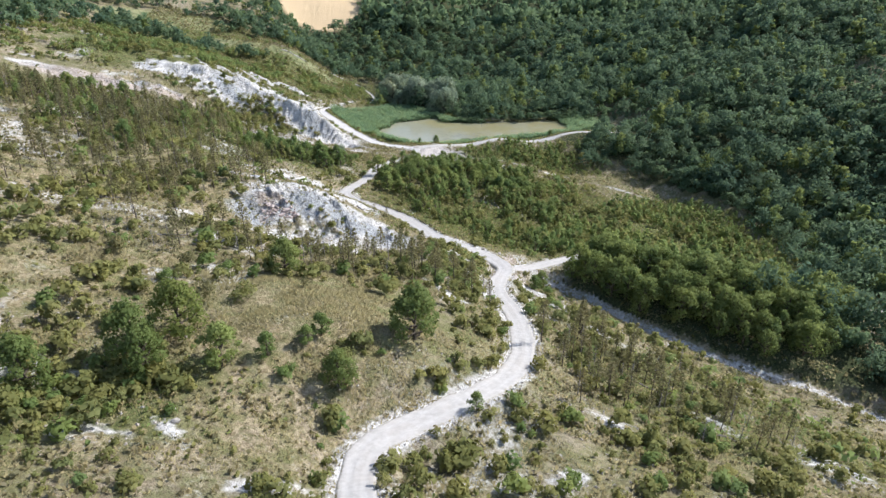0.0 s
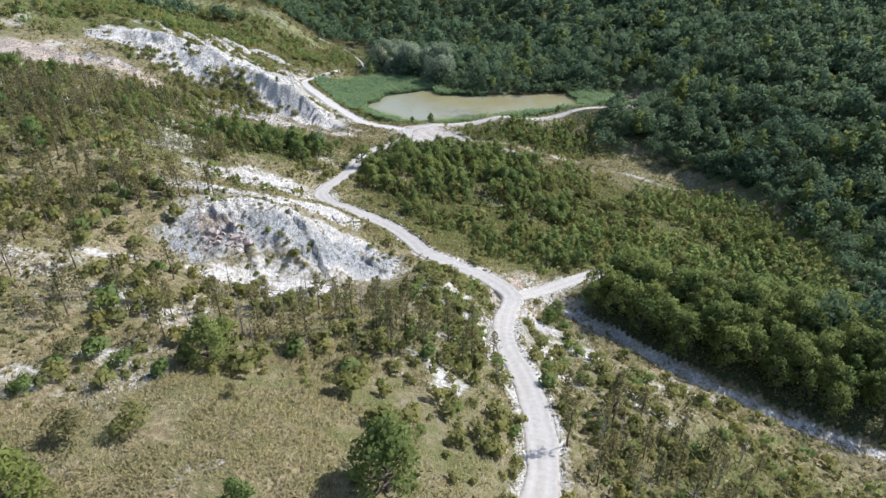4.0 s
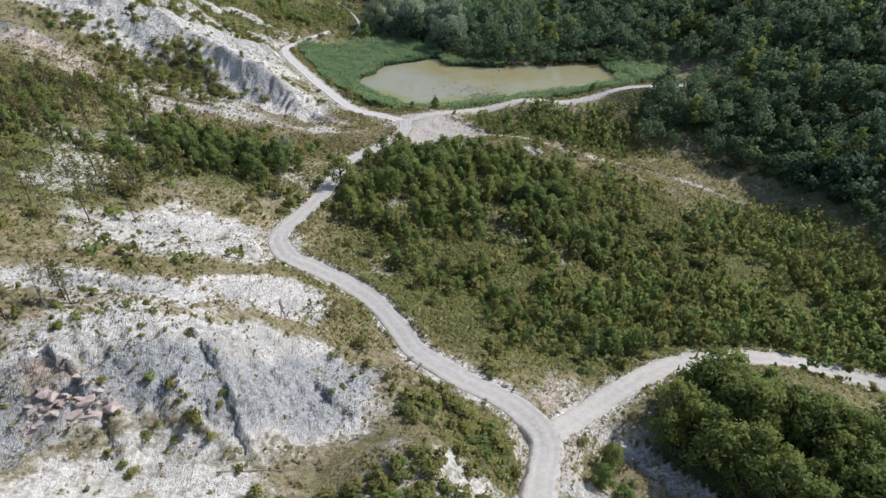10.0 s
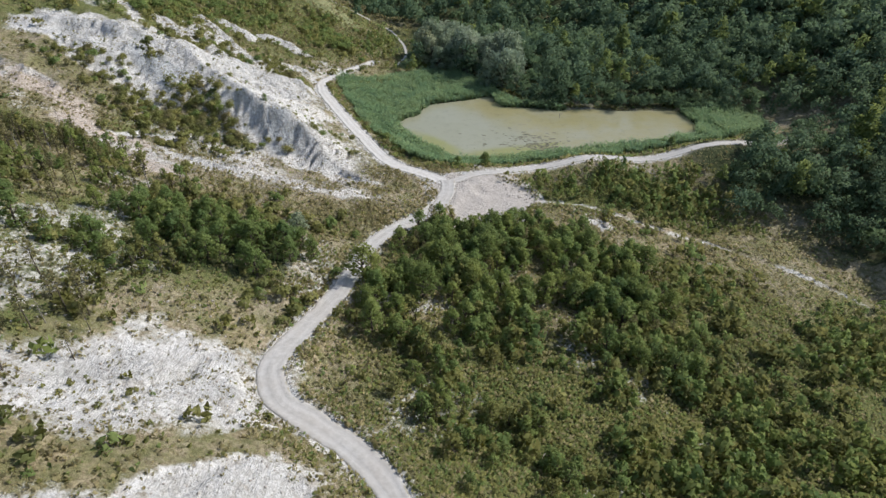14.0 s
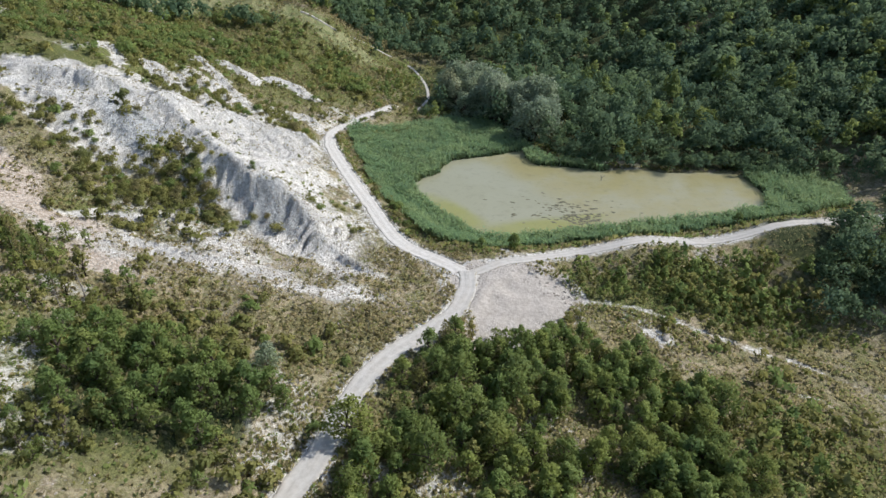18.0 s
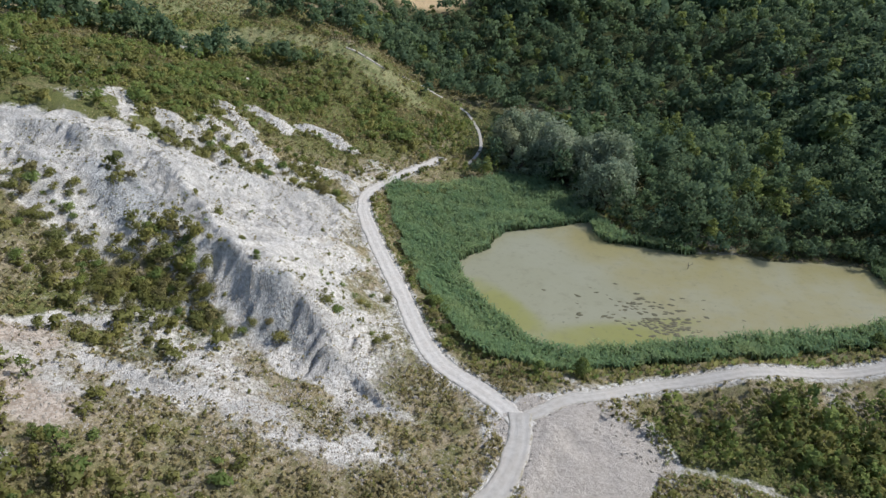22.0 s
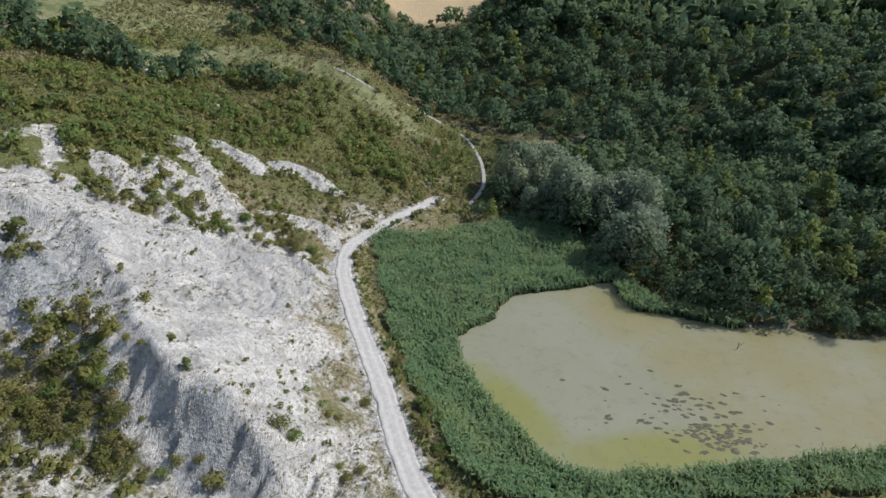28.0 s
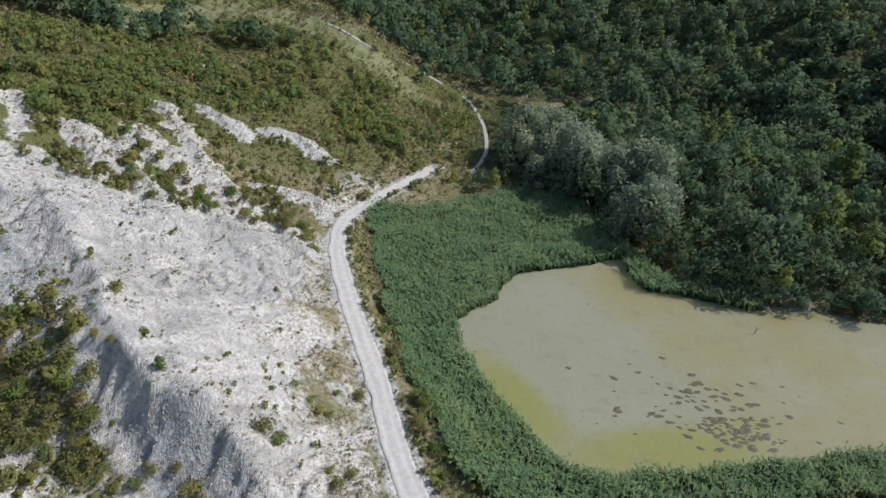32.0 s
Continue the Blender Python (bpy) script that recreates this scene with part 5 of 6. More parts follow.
COUNTS["pine"] = stand([(-30, 84, 22, 10, 10), (-14, 82, 14, 10, 0), (-62, 110, 22, 18, 0), (-50, 150, 16, 12, 0), (20, 66, 13, 12, 0), (30, 60, 18, 14, -30), (-75, 190, 18, 18, 0), (-48, 120, 10, 8, 0), (-86, 150, 24, 24, 0), (-2, 84, 9, 10, 0)], 4.0, PINES + DEAD_PINES, (0.6, 1.05), "sparse thin young pine on stony ground", "pines", 260, "pine_stand", "sparse young pines on the slope", 400, [0.28, 0.27, 0.13, 0.17, 0.15])
SHRUB_ZONES = [(0, 95, 26, 40, 0), (25, 70, 30, 34, -20), (-40, 45, 32, 20, 0), (-45, 85, 30, 30, 0), (-45, 170, 36, 36, 0), (-62, 230, 20, 10, 10), (25, 160, 32, 30, -20), (62, 180, 24, 34, -20), (88, 160, 24, 34, 0), (-74, 335, 50, 38, 25)]
SHRUB_ZONES += [(-66, 366, 42, 26, 0), (-140, 290, 34, 60, 0), (-95, 285, 30, 26, 0), (-60, 304, 18, 6, -50), (0, 36, 34, 16, 0), (-104, 205, 22, 18, 0), (40, 225, 32, 12, 10), (-75, 130, 36, 44, 0), (-24, 245, 9, 5, -50), (-20, -15, 90, 34, 0), (75, 30, 40, 40, -40), (-105, 60, 36, 60, 0)]
COUNTS["shrub"] = stand(SHRUB_ZONES, 2.3, SHRUBS, (0.35, 1.75), "low olive-green juniper shrub on stony ground", "shrubs", 140, "scrub", "low olive-green juniper and broom scrub", 500, [0.32, 0.3, 0.22, 0.16], 0.5, 0.55, SHRUBS_FAR, 0, 0.39, 1.6)
# bushes that line the pond road and sit on the white spur
COUNTS["bush"] = stand([(-60, 242.5, 8, 4, -32), (-52, 233.5, 9, 2.6, -8), (-68, 232, 12, 4, 0), (-64, 246, 6, 4, 0), (-66, 237, 10, 5, 0), (-84, 246, 8, 4, -20), (-92, 244, 8, 6, 0), (-76, 238, 8, 4, 0), (-41, 233.3, 3.2, 2.2, -10), (-55.5, 242.5, 4.5, 2.6, -30), (-50.5, 237, 3, 2, 0), (-31, 241, 2.2, 1.6, 0), (-29, 249, 1.8, 1.4, 0), (-60, 236, 9, 5, 5), (-70, 232, 7, 5, 0), (-14, 249, 2.5, 9, 28), (-21, 263, 1.6, 9, 28), (-38, 300, 2.5, 10, 10), (-25, 313, 7, 3, 40), (-75, 255, 4, 2.5, 0), (-27, 255, 2.5, 2, 0), (-23, 240, 3, 2, 0), (-58, 300, 13, 4, -50), (-70, 288, 12, 4, -30), (-48, 291, 8, 3, -40), (-28, 268, 1.5, 9, 28), (-79, 279, 9, 3, -10), (-68, 283, 9, 4, -5), (-58, 288.5, 8, 3.5, 10), (-49, 292.5, 7, 3, 5)], 2.2, BUSHES, (0.4, 1.25), "olive-green bush on the chalky slope", "bushes by the pond road", 128, "bushes_rest", "olive-green bushes", 700, [0.36, 0.3, 0.14, 0.2], 0.5, 0.5, MID_BUSHES, 1, 0.0, 1.3)
COUNTS["spur"] = stand([(-33, 125, 12, 6, 8), (-45, 256, 24, 14, -25), (-78, 250, 20, 12, 0), (-22, 114, 18, 10, 10), (-33, 148, 10, 8, 0)], 1.7, SHRUBS, (0.15, 0.7), "small grey-green bush on bare marl", "bushes by the pond road", 0, "marl_bushes", "small scattered bushes on bare white marl", 760, None, 0.5, 0.5, SHRUBS_FAR, 1, 0.475, 2.4)
# the far woods
zones = [(150, 190, 62, 90, 0), (75, 345, 82, 64, 0), (190, 380, 100, 130, 0), (20, 450, 120, 55, 0), (80, 560, 260, 70, 0), (-215, 300, 50, 140, 0), (-190, 520, 120, 70, 0), (100, 243, 26, 14, -30), (82, 238, 15, 12, 0), (112, 185, 12, 26, 0), (-75, 434, 30, 14, -25), (-110, 424, 26, 8, 20)]
zones += [(-140, 352, 22, 8, 35), (-127, 352, 11, 6, 20), (-117, 374, 6, 4, 0), (-118, 378, 5, 3, 20), (-106, 372, 5, 3, 20), (140, 105, 32, 50, 0), (98, 90, 26, 15, -38), (110, 60, 30, 12, -40), (300, 300, 70, 200, 0), (-115, 355, 12, 7, 30), (-135, 345, 26, 5, 40), (-165, 400, 30, 8, 40), (-86, 375, 8, 3, 20), (-95, 420, 40, 14, 20), (0, 660, 380, 50, 0)]
p = np.vstack([scatter(z, 4.1 + 1.0 * (z[1] > 400) + 4.0 * (z[1] > 500 or abs(z[0]) > 250), 0.6, 0.5, 900 + i) for i, z in enumerate(zones)])
x, y = p.T
open_land = np.maximum.reduce([blob(x, y, -57, 524, 35, 43, 0), blob(x, y, -150, 385, 26, 15, 40), blob(x, y, -125, 405, 22, 9, 40), blob(x, y, 6, 342, 15, 12, -20), blob(x, y, 25, 318, 8, 10, -20)])
p = p[(open_land < 0.45) & (line_distance(x, y, ROADS[5][0])[0] > 6.0) & (area_distance(x, y, REEDS) < 1.0) & ((area_distance(x, y, OPEN_VALLEY) < 0) | ((x > 72) & (y > 226))) & ~((x < 84) & (y < 286) & (y > 200) & (area_distance(x, y, POND) > -25) & (y < 262))]
COUNTS["forest"] = len(p)
sc = (0.55 + 0.7 * rng.uniform(0, 1, len(p)) ** 1.4) * (0.5 + 1.05 * fbm(p[:, 0] / 13, p[:, 1] / 13, 231, 3)) * np.where(p[:, 1] > 480, 1.4, 1.05)
rows = np.c_[p, land(p[:, 0], p[:, 1]) - 0.2, sc, rng.uniform(0, 6.28, len(p)), rng.choice(7, len(p), p=FOREST_WEIGHTS)]
close = np.hypot(p[:, 0] - 40, (p[:, 1] - 230) * 0.9) < 115
close |= (p[:, 1] < 150) & (p[:, 0] < 125)
joined("forest_edge", MID_OAKS, rows[close], "dense dark-green broad-leaved trees behind the pond", "forest")
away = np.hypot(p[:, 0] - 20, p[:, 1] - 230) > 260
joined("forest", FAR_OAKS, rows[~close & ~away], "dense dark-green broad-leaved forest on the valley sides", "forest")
joined("distant_forest", DISTANT_OAKS, rows[away], "woods on the distant hillsides, leaves partly paled for haze", "forest")
COUNTS["edge"] = int(close.sum())

# low tussocks and dwarf shrubs over all the open slopes
r = np.random.default_rng(23)
qx, qy = np.r_[r.uniform(-130, 95, 44000), r.uniform(-150, -30, 9000), r.uniform(-85, 2, 9000)], np.r_[r.uniform(18, 345, 44000), r.uniform(330, 425, 9000), r.uniform(195, 238, 9000)]
bare = np.maximum(patches(qx, qy, WHITE), patches(qx, qy, WHITE_SMALL) * 0.8)
bare = np.maximum(bare, step(area_distance(qx, qy, SPUR_AREA), -8, -1) * 0.9)
ok = clear_of(qx, qy, 0.2) & (bare + r.uniform(-0.35, 0.75, qx.shape) < 0.58) & (area_distance(qx, qy, REEDS) < 0) & (area_distance(qx, qy, GRAVEL_PAD) < 0) & (fbm(qx / 7, qy / 7, 47, 3) + r.uniform(-0.2, 0.2, qx.shape) > 0.40)
# the golden slope above the first bend stays open
ok &= blob(qx, qy, -26, 61, 25, 14, 12) + r.uniform(-0.15, 0.3, qx.shape) < 0.5
qx, qy = qx[ok], qy[ok]
joined("tussocks", TUSSOCKS, np.c_[qx, qy, land(qx, qy) - 0.05, r.uniform(0.4, 1.4, len(qx)) * np.where(qy > 330, 1.6, 1.0), r.uniform(0, 6.28, len(qx)), r.choice(4, len(qx), p=[0.36, 0.28, 0.12, 0.24])], "low tussocks and dwarf shrubs on stony slopes", "scrub")
COUNTS["tussocks"] = len(qx)

# reeds: upright blades in the belt round the water
r = np.random.default_rng(11)
qx, qy = r.uniform(-42, 106, 150000), r.uniform(238, 334, 150000)
inside = (area_distance(qx, qy, REEDS) + (fbm(qx / 4, qy / 4, 71, 2) - 0.4) * 4 > 0) & (area_distance(qx, qy, POND) + (fbm(qx / 2.5, qy / 2.5, 73, 2) - 0.37) * 2 < 0.4) & clear_of(qx, qy, -6.0)
for line, half in ROADS:
    inside &= line_distance(qx, qy, line)[0] > half + 1.2
qx, qy = qx[inside], qy[inside]
qz, n = land(qx, qy), len(qx)
h = r.uniform(1.5, 2.6, n) * (0.4 + 1.3 * fbm(qx / 3.2, qy / 3.2, 41, 3))
a = r.uniform(0, 6.28, n)
w = r.uniform(0.10, 0.24, n)
lean = np.c_[-0.35 + r.normal(size=n) * 0.25, -0.15 + r.normal(size=n) * 0.25] * h[:, None] * 0.9
P = np.c_[qx, qy, np.maximum(qz, -0.3)]
sx = np.c_[np.cos(a) * w, np.sin(a) * w, a * 0]
top = P + np.c_[lean, h]
mid = P + np.c_[lean * 0.3, h * 0.6]
vs, fs, ns = [np.stack([P - sx * 0.5, P + sx * 0.5, mid + sx * 0.7, mid - sx * 0.7], 1).reshape(-1, 3)], [np.arange(4 * n).reshape(-1, 4)], [np.tile((-0.1, -0.5, 0.8), (4 * n, 1))]
for k in range(2):
    c = mid + (top - mid) * r.uniform(0.1, 1.0, (n, 1)) + r.normal(size=(n, 3)) * (0.15, 0.15, 0.1)
    nor = np.c_[r.normal(size=(n, 2)) * 0.75 + (0.15, -0.25), np.full(n, 0.75)]
    nor /= np.linalg.norm(nor, axis=1)[:, None]
    la = np.cross(nor, np.c_[np.cos(a + k), np.sin(a + k), a * 0 + 0.4])
    la /= np.linalg.norm(la, axis=1)[:, None]
    lb = np.cross(nor, la)
    q = r.uniform(0.22, 0.55, (n, 1))
    vs.append(np.stack([c - la * q, c - lb * q * 0.24, c + la * q, c + lb * q * 0.24], 1).reshape(-1, 3))
    fs.append(np.arange(4 * n).reshape(-1, 4) + 4 * n * (k + 1))
    o = nor + (0.1, -0.1, 0.8)
    ns.append(np.repeat(o / np.linalg.norm(o, axis=1)[:, None], 4, 0))
reeds = new("reeds", mesh_of("reeds", np.vstack(vs), np.vstack(fs), REED_LEAF, None, True, {"tint": np.tile(np.repeat(fbm(qx / 6, qy / 6, 43, 3), 4), 3)}, np.vstack(ns)))
tagged(reeds, "dense blue-green reed bed round the pond", "reeds", kind="stuff")
COUNTS["reeds"] = n

# tufts of grass over the open ground
qx, qy = np.r_[r.uniform(-95, 80, 90000), r.uniform(-62, 50, 110000), r.uniform(-55, -2, 40000)], np.r_[r.uniform(20, 330, 90000), r.uniform(20, 130, 110000), r.uniform(44, 80, 40000)]
ok = clear_of(qx, qy, 0.1) & (np.maximum.reduce([patches(qx, qy, WHITE), patches(qx, qy, WHITE_SMALL), step(area_distance(qx, qy, SPUR_AREA), -8, -1) * 0.7]) + r.uniform(-0.3, 0.3, qx.shape) < 0.4) & (area_distance(qx, qy, REEDS) < 0) & (fbm(qx / 4, qy / 4, 83, 3) + r.uniform(-0.12, 0.12, qx.shape) > 0.42) & (area_distance(qx, qy, GRAVEL_PAD) < 0.5)
qx, qy = qx[ok], qy[ok]
n = len(qx)
P = np.c_[qx, qy, land(qx, qy)]
a, w, h = r.uniform(0, 6.28, n), r.uniform(0.05, 0.15, n), r.uniform(0.15, 0.42, n)
foot = [P + np.c_[np.cos(a + k * 2.1 + r.normal(size=n) * 0.3) * w, np.sin(a + k * 2.1) * w * r.uniform(0.6, 1.3, n), np.full(n, -0.08)] for k in range(3)]
tip = P + np.c_[r.normal(size=(n, 2)) * 0.2, h]
v = np.concatenate([np.stack([foot[k], foot[(k + 1) % 3], tip], 1) for k in range(3)]).reshape(-1, 3)
blade_up = np.tile(np.repeat(r.normal(size=(n, 3)) * 0.25 + (0, 0, 1), 3, 0), (3, 1))
blade_up /= np.linalg.norm(blade_up, axis=1)[:, None]
tufts = new("grass_tufts", mesh_of("grass_tufts", v, np.arange(len(v)).reshape(-1, 3), GRASS_DRY, None, True, {"tint": np.tile(np.repeat(fbm(qx / 8, qy / 8, 29, 3), 3), 3)}, blade_up))
tagged(tufts, "tufts of dry yellow-green grass", "grass", kind="stuff")
COUNTS["tufts"] = n


# herbs and dwarf bushes that cover the ground between the shrubs: three slanting blades each
def herb_cover(name, x, y, size, pick, mats, label, category):
    n = len(x)
    base = np.c_[x, y, land(x, y) - 0.04]
    a = r.uniform(0, 6.28, n)
    vs, ns, ix = [], [], []
    for k in range(3):
        b = a + k * 2.1 + r.normal(size=n) * 0.4
        out = np.c_[np.cos(b), np.sin(b), b * 0]
        side = np.c_[-np.sin(b), np.cos(b), b * 0]
        h = size * r.uniform(0.5, 1.1, n)
        tip = base + out * (size * r.uniform(0.4, 1.0, n))[:, None] + np.c_[a * 0, a * 0, h]
        belly = (base * 0.45 + tip * 0.55) + np.c_[a * 0, a * 0, h * 0.15]
        w = side * (size * r.uniform(0.25, 0.5, n))[:, None]
        vs.append(np.stack([base, belly - w, tip, belly + w], 1).reshape(-1, 3))
        nor = out * 0.35 + r.normal(size=(n, 3)) * 0.3 + (0, 0, 1.0)
        ns.append(np.repeat(nor / np.linalg.norm(nor, axis=1)[:, None], 4, 0))
        ix.append(pick)
    v = np.vstack(vs)
    tint = np.tile(np.repeat(hash2(np.floor(x * 5), np.floor(y * 5), 17), 4), 3)
    return tagged(new(name, mesh_of(name, v, np.arange(len(v)).reshape(-1, 4), mats, np.concatenate(ix), True, {"tint": tint}, np.vstack(ns))), label, category, kind="stuff")


qx = np.r_[r.uniform(-95, 100, 95000), r.uniform(-25, 70, 60000), r.uniform(-150, -15, 26000)]
qy = np.r_[r.uniform(18, 238, 95000), r.uniform(128, 222, 60000), r.uniform(285, 420, 26000)]
bare = np.maximum.reduce([patches(qx, qy, WHITE), 0.7 * patches(qx, qy, WHITE_SMALL), 0.9 * step(area_distance(qx, qy, SPUR_AREA), -8, -1), 0.8 * step(ridge_near(qx, qy), 4.0, 1.5)])
lush = patches(qx, qy, GREEN)
ok = clear_of(qx, qy, 0.15) & (bare + r.uniform(-0.3, 0.5, qx.shape) < 0.5) & (area_distance(qx, qy, REEDS) < 0) & (fbm(qx / 5, qy / 5, 241, 3) + 0.25 * lush + r.uniform(-0.15, 0.15, qx.shape) > np.where(qy < 128, 0.47, 0.42))
ok &= blob(qx, qy, -26, 61, 25, 14, 12) + r.uniform(-0.3, 0.3, qx.shape) < 0.6
ok &= line_distance(qx, qy, ROADS[0][0])[0] > 1.9 + r.uniform(0, 2.6, qx.shape) * (qy < 128)
ok &= (line_distance(qx, qy, MEADOW_LINE)[0] > r.uniform(1, 9, qx.shape)) & (line_distance(qx, qy, CREEK_LINE)[0] > 1.8) & (patches(qx, qy, PINK) + r.uniform(-0.2, 0.5, qx.shape) < 0.6) & ((qy < 285) | (r.uniform(size=qx.shape) < 0.6))
qx, qy, lush = qx[ok], qy[ok], lush[ok]
pick = np.where(r.uniform(size=len(qx)) < np.where((qy < 128) | ((qy > 195) & (qx < 0)), 0.12, 0.25) + np.where((qy > 195) & (qx < 0) & (qy < 240), 0.2, 0.6) * lush, r.choice([1, 1, 3], len(qx)), r.choice([0, 0, 2], len(qx)))
herb_cover("herbs", qx, qy, r.uniform(0.22, 0.55, len(qx)) * np.where(qy > 285, 1.5, 1.0), pick, [TUSSOCK_LEAF, SHRUB_LEAF, GRASS_DRY, BRIGHT_LEAF], "herbs and dwarf bushes on the hillsides", "herbs")
COUNTS["herbs"] = len(qx)
# rank green weeds between the reeds and the road
qx, qy = r.uniform(-46, 100, 40000), r.uniform(232, 335, 40000)
gap = area_distance(qx, qy, REEDS)
ok = clear_of(qx, qy, 0.5) & (gap > -5.5) & (gap < 0.8) & (qy < 300 + 0.5 * (qx + 40)) & (fbm(qx / 3, qy / 3, 261, 3) + r.uniform(-0.2, 0.2, qx.shape) > 0.36)
qx, qy = qx[ok], qy[ok]
herb_cover("bank_weeds", qx, qy, r.uniform(0.3, 0.95, len(qx)), r.choice([0, 1, 1, 2], len(qx)), [TUSSOCK_LEAF, SHRUB_LEAF, BRIGHT_LEAF], "rank green weeds between reeds and road", "herbs")
# sparse dark tufts rooted in the bare marl
qx, qy = np.r_[r.uniform(-100, -18, 26000), r.uniform(-46, 0, 12000)], np.r_[r.uniform(228, 330, 26000), r.uniform(96, 160, 12000)]
bare = np.maximum.reduce([patches(qx, qy, WHITE), step(area_distance(qx, qy, SPUR_AREA), -4, 1), step(ridge_near(qx, qy), 4.0, 1.5)])
ok = clear_of(qx, qy, 0.3) & (bare > 0.35) & (fbm(qx / 6, qy / 6, 251, 4) + 0.12 * step(line_distance(qx, qy, ROADS[2][0])[0], 16, 5) + r.uniform(-0.16, 0.16, qx.shape) > 0.48)
qx, qy = qx[ok], qy[ok]
herb_cover("marl_tufts", qx, qy, 0.1 + 0.32 * r.uniform(0, 1, len(qx)) ** 2, r.choice([0, 0, 1, 2], len(qx)), [TUSSOCK_LEAF, SHRUB_LEAF, GRASS_DRY], "sparse dry tufts rooted in bare white marl", "tufts")
COUNTS["marl_tufts"] = len(qx)


# ---- stones ----
def stone_arrays(seed):
    q = np.random.default_rng(seed)
    bm = bmesh.new()
    bmesh.ops.create_icosphere(bm, subdivisions=1, radius=1.0)
    v = np.array([tuple(p.co) for p in bm.verts]) * q.uniform(0.7, 1.25, (len(bm.verts), 1)) * (1, q.uniform(0.6, 1), q.uniform(0.45, 0.75))
    f = np.array([[p.index for p in t.verts] for t in bm.faces])
    bm.free()
    return v, f


def block_mesh(seed):
    """An angular broken block: the hull of a few points scattered in a slab."""
    q = np.random.default_rng(seed)
    bm = bmesh.new()
    for p in q.uniform(-1, 1, (16, 3)) * (1.25, 0.9, 0.62):
        bm.verts.new(p)
    hull = bmesh.ops.convex_hull(bm, input=bm.verts)
    bmesh.ops.delete(bm, geom=[e for e in hull["geom_interior"] if isinstance(e, bmesh.types.BMVert)], context="VERTS")
    me = bpy.data.meshes.new("block")
    bm.to_mesh(me)
    bm.free()
    me.materials.append(PINK_STONE)
    return me


def pebble_arrays(seed):
    q = np.random.default_rng(seed)
    v = np.array([(1, 0, 0), (0, 1, 0), (-1, 0, 0), (0, -1, 0), (0, 0, 0.8), (0, 0, -0.5)]) * q.uniform(0.7, 1.3, (6, 1))
    return v, np.array([(0, 1, 4), (1, 2, 4), (2, 3, 4), (3, 0, 4), (1, 0, 5), (2, 1, 5), (3, 2, 5), (0, 3, 5)])


ROCKS = [stone_arrays(s) for s in range(5)]
PEBBLES = [pebble_arrays(s) for s in range(6)]
ROCK_MESHES = [mesh_of("rock", v, f, PALE_STONE) for v, f in ROCKS]
PINK_MESHES = [block_mesh(40 + s) for s in range(7)]


def stones(name, x, y, size, label):
    z = land(x, y)
    vs, fs, base = [], [], 0
    for k, (v, f) in enumerate(PEBBLES):
        m = np.arange(len(x)) % len(PEBBLES) == k
        t = r.uniform(0, 6.28, m.sum())
        c, s = np.cos(t)[:, None], np.sin(t)[:, None]
        q = size[m][:, None]
        px, py = (v[:, 0] * c - v[:, 1] * s) * q + x[m][:, None], (v[:, 0] * s + v[:, 1] * c) * q + y[m][:, None]
        vs.append(np.stack([px, py, v[:, 2] * q + z[m][:, None] + q * 0.12], -1).reshape(-1, 3))
        fs.append((f[None] + (np.arange(m.sum()) * len(v))[:, None, None]).reshape(-1, 3) + base)
        base += m.sum() * len(v)
    return tagged(new(name, mesh_of(name, np.vstack(vs), np.vstack(fs), PALE_STONE)), label, "stones", kind="stuff")


sx, sy, ss = [], [], []
for (line, half) in ROADS[:4]:
    i = r.uniform(0, len(line) - 2, int(len(line) * 5))
    a = i.astype(int)
    d = line[a + 1] - line[a]
    d /= np.linalg.norm(d, axis=1)[:, None] + 1e-9
    off = np.where(r.uniform(size=len(i)) < 0.6, 1, -1) * (half + np.abs(r.normal(size=len(i))) * 0.7 + 0.05)
    sx.append(line[a, 0] + d[:, 1] * off)
    sy.append(line[a, 1] - d[:, 0] * off)
    ss.append(r.uniform(0.06, 0.2, len(i)))
qx, qy = np.r_[r.uniform(-95, 75, 80000), r.uniform(-90, 0, 26000)], np.r_[r.uniform(22, 320, 80000), r.uniform(203, 238, 26000)]
ok = (np.maximum(np.maximum(patches(qx, qy, WHITE) * 0.75, step(area_distance(qx, qy, SPUR_AREA), -6, 0) * 0.55), np.maximum(patches(qx, qy, WHITE_SMALL), 0.35 * blob(qx, qy, 12, 219, 10, 7, 0))) + 0.5 * step(fbm(qx / 13, qy / 13, 161), 0.36, 0.6) + r.uniform(-0.4, 0.15, qx.shape) > 0.42) & clear_of(qx, qy, 0.2)
sx.append(qx[ok])
sy.append(qy[ok])
ss.append(0.05 + 0.22 * r.uniform(0, 1, ok.sum()) ** 4)
sx, sy, ss = (np.concatenate(v) for v in (sx, sy, ss))
stones("loose_stones", sx, sy, ss, "loose pale marl stones on bare ground and road edges")
COUNTS["stones"] = len(sx)

print("COUNTS", COUNTS)


# ---- boulders, logs, the snag and the weed in the pond ----
def boulder(x, y, size, meshes, label, group, name="boulder"):
    ob = new(name, meshes[int(r.integers(len(meshes)))])
    ob.matrix_basis = Matrix.LocRotScale((x, y, level(x, y) + size * 0.15), Euler((r.uniform(-0.3, 0.3), r.uniform(-0.3, 0.3), r.uniform(0, 6.28))), (size, size * r.uniform(0.7, 1.0), size * r.uniform(0.7, 1.1)))
    return tagged(ob, label, "boulder", group)


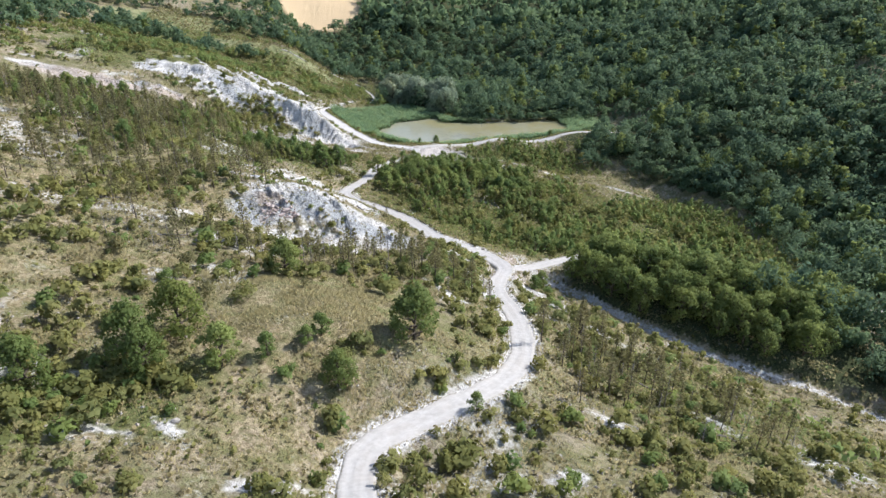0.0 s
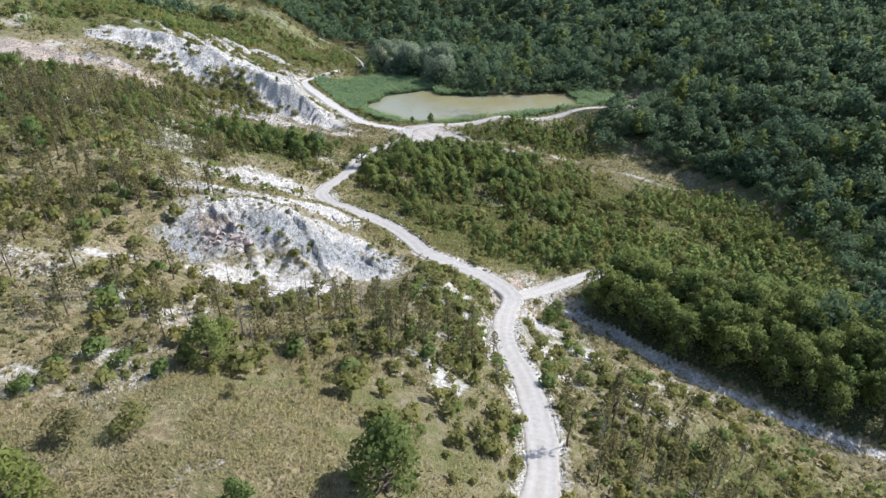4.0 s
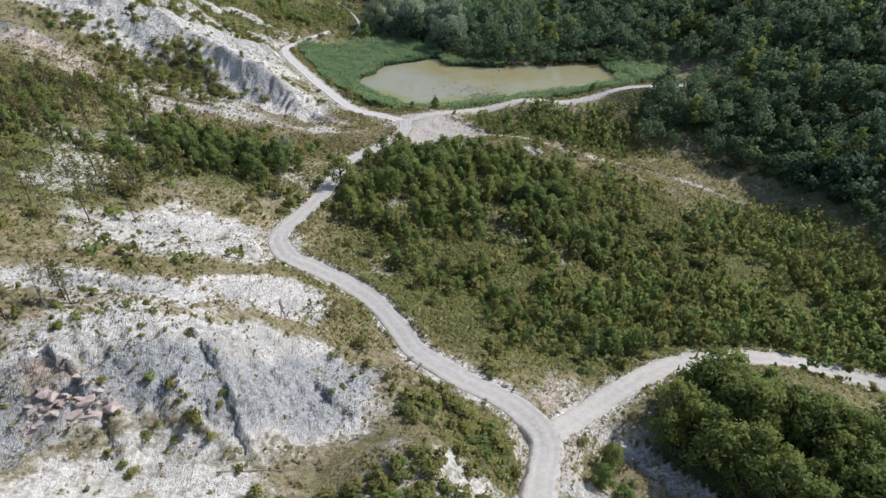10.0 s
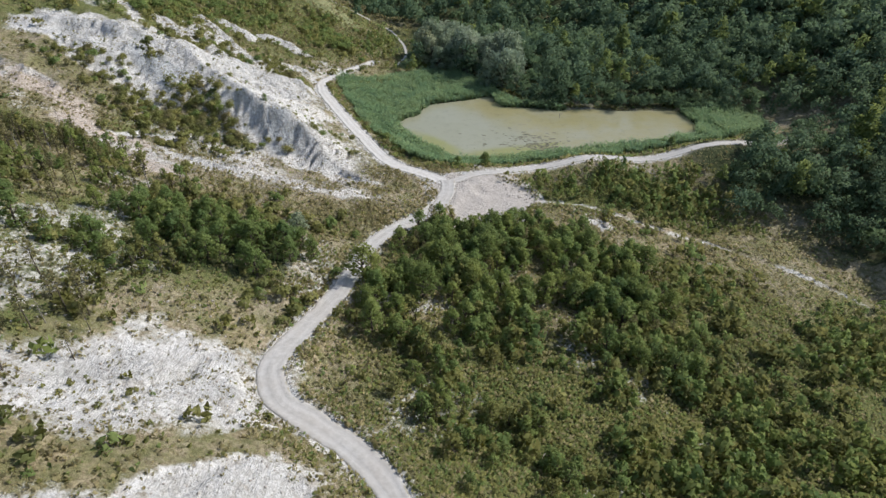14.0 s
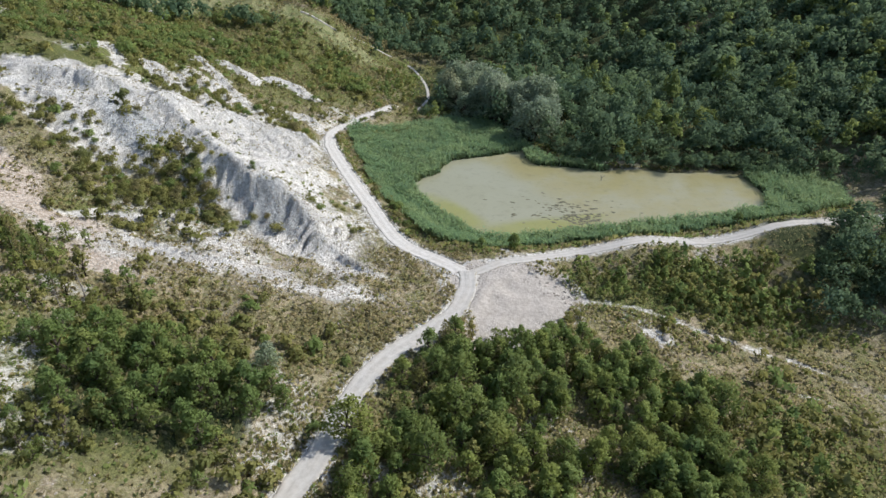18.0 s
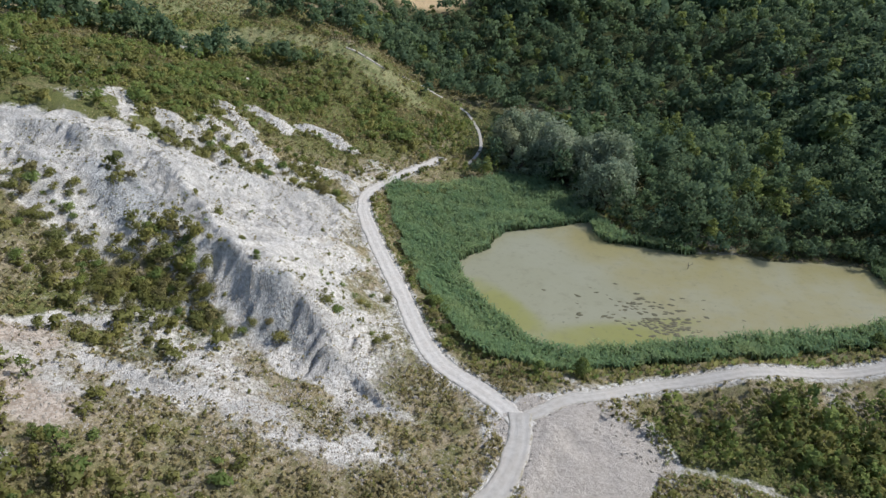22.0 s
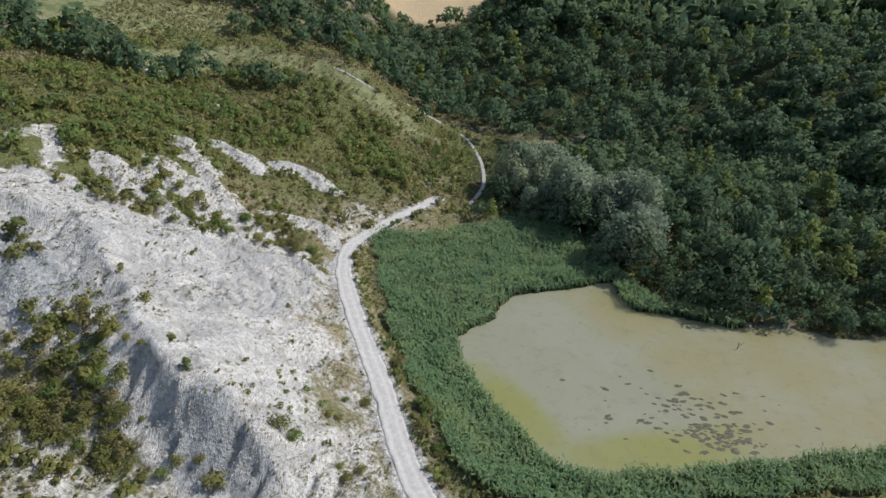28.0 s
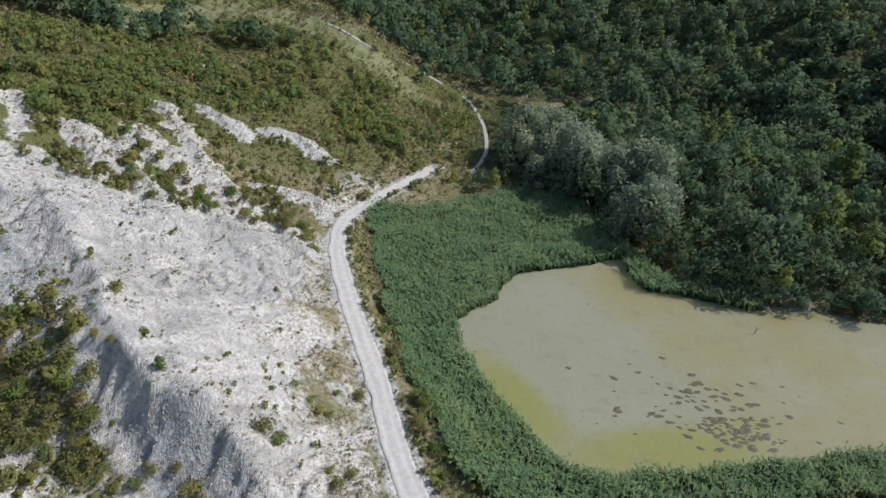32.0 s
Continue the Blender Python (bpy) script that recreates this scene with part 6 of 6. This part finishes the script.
# three broken beds of limestone that stand out of the cliff, each set back over the one below
for bed in range(3):
    for k in range(22 - 3 * bed):
        a = (k + 0.5 * bed + r.uniform(-0.8, 0.8)) / 22
        x, y = -36.2 + 7.6 * a, 104.9 + 2.5 * a + bed * 0.8 + r.normal() * 0.35
        ob = new("stone_block", PINK_MESHES[int(r.integers(len(PINK_MESHES)))])
        s = 0.22 + 0.5 * r.uniform() ** 2
        ob.matrix_basis = Matrix.LocRotScale((x, y, level(x, y + 0.3) - 0.45 * s), Euler((r.normal() * 0.25, r.normal() * 0.25, 0.32 + r.normal() * 0.6)), (s * r.uniform(0.9, 1.5), s, s * r.uniform(0.7, 1.2)))
        tagged(ob, "broken block of pinkish layered limestone in the cliff", "rock", "outcrop blocks")
for x, y, s in ((-31.7, 36.5, 0.55), (-20.6, 173.8, 1.0), (-21.4, 172.6, 0.7), (-14.9, 227.2, 0.7), (13.7, 149.4, 0.8), (37.5, 214.5, 1.1), (38.5, 217, 0.8), (36, 212, 0.7), (15.5, 121, 0.7), (8.5, 236, 0.6), (11.5, 121.5, 0.6), (-25.5, 172, 0.6)):
    boulder(x, y, s, ROCK_MESHES, "pale marl boulder beside the track", "roadside boulders")
for k in range(34):
    a = k / 34
    boulder(13 + 11 * a + r.normal() * 1.2, 229 - 9 * a + r.normal() * 1.5, r.uniform(0.15, 0.4), ROCK_MESHES, "rough pale boulder on the gravel pad", "pad boulders")


def log(x0, y0, x1, y1, radius, label, stubs=5):
    """A fallen trunk lying along the ground, with broken branch stubs."""
    base = np.array((x0, y0, level(x0, y0) + radius * 0.7))
    tip = np.array((x1, y1, level(x1, y1) + radius * 0.5))
    ob = new("fallen_log")
    trunk = new("trunk", mesh_of("trunk", *tubes([limb(base, tip, radius, radius * 0.35, 0.25, 7)], 7), DEAD_WOOD, None, True))
    trunk.parent = ob
    for k in range(stubs):
        f = 0.35 + 0.6 * k / stubs
        p = base * (1 - f) + tip * f
        q = p + np.array((r.normal() * 0.5, r.normal() * 0.5, r.uniform(0.2, 0.7)))
        st = new("branch", mesh_of("branch", *tubes([limb(p, q, radius * 0.4, 0.02, 0.1)], 5), DEAD_WOOD, None, True))
        st.parent = ob
    return tagged(ob, label, "log", "fallen logs")


for row in ((-18.6, 131.5, -17.2, 127.2, 0.22), (-31, 96.5, -23, 99.5, 0.13), (-20.5, 103.2, -14.5, 104.5, 0.12), (-42, 97, -37, 101, 0.14), (-47, 80, -41, 84, 0.13), (25, 63, 31, 60, 0.12), (-39, 77, -36.5, 81.5, 0.12), (-60, 92, -55, 95, 0.14), (30, 50, 35, 48, 0.12)):
    log(*row, "weathered grey fallen trunk on the stony slope")

snag = new("snag")
snag.matrix_basis = pose(38.2, 284, 0)
for name, path in (("trunk", [(0, 0, -1.2, 0.09), (0.05, 0, 0.8, 0.07), (0.0, 0.1, 1.7, 0.03)]), ("branch", [(0.04, 0, 0.5, 0.05), (0.6, 0.1, 1.2, 0.035), (0.9, 0.1, 1.9, 0.015)]), ("branch", [(0.05, 0, 0.9, 0.04), (-0.4, 0, 1.4, 0.02)]), ("branch", [(0.5, 0.1, 1.1, 0.03), (1.1, 0.0, 1.3, 0.012)])):
    limb_ob = new(name, mesh_of(name, *tubes([path], 6), DEAD_WOOD, None, True))
    limb_ob.parent = snag
tagged(snag, "bare dead snag standing in the pond water", "dead tree")

WEED_MESHES = []
for k in range(4):
    n = 14
    a = np.arange(n) * 2 * np.pi / n
    rad = r.uniform(0.65, 1.15, n)
    ring = np.c_[np.cos(a) * rad, np.sin(a) * rad * 0.75, a * 0 - 0.03]
    inner = ring * (0.6, 0.6, 0) + (0, 0, 0.03)
    v = np.vstack([ring, inner, [(0, 0, 0.045)]])
    f = [(i, (i + 1) % n, n + (i + 1) % n) for i in range(n)] + [(i, n + (i + 1) % n, n + i) for i in range(n)] + [(n + i, n + (i + 1) % n, 2 * n) for i in range(n)]
    WEED_MESHES.append(mesh_of("water_weed", v, np.array(f), WEED, None, True))
for k in range(170):
    cx, cy, ex, ey = ((28, 262, 11, 4.5), (29, 260.5, 6, 2.2), (25, 267, 15, 7))[k % 3]
    x, y = cx + r.normal() * ex * 0.5, cy + r.normal() * ey * 0.5
    if area_distance(np.array([x]), np.array([y]), POND)[0] < 2.5:
        continue
    ob = new("water_weed", WEED_MESHES[k % 4])
    q = r.uniform(0.2, 0.75)
    ob.matrix_basis = Matrix.LocRotScale((x, y, 0.0), Euler((0, 0, r.uniform(-0.5, 0.5))), (q * 1.5, q, 1))
    tagged(ob, "dark patch of water weed breaking the pond surface", "water weed", "weed patches")
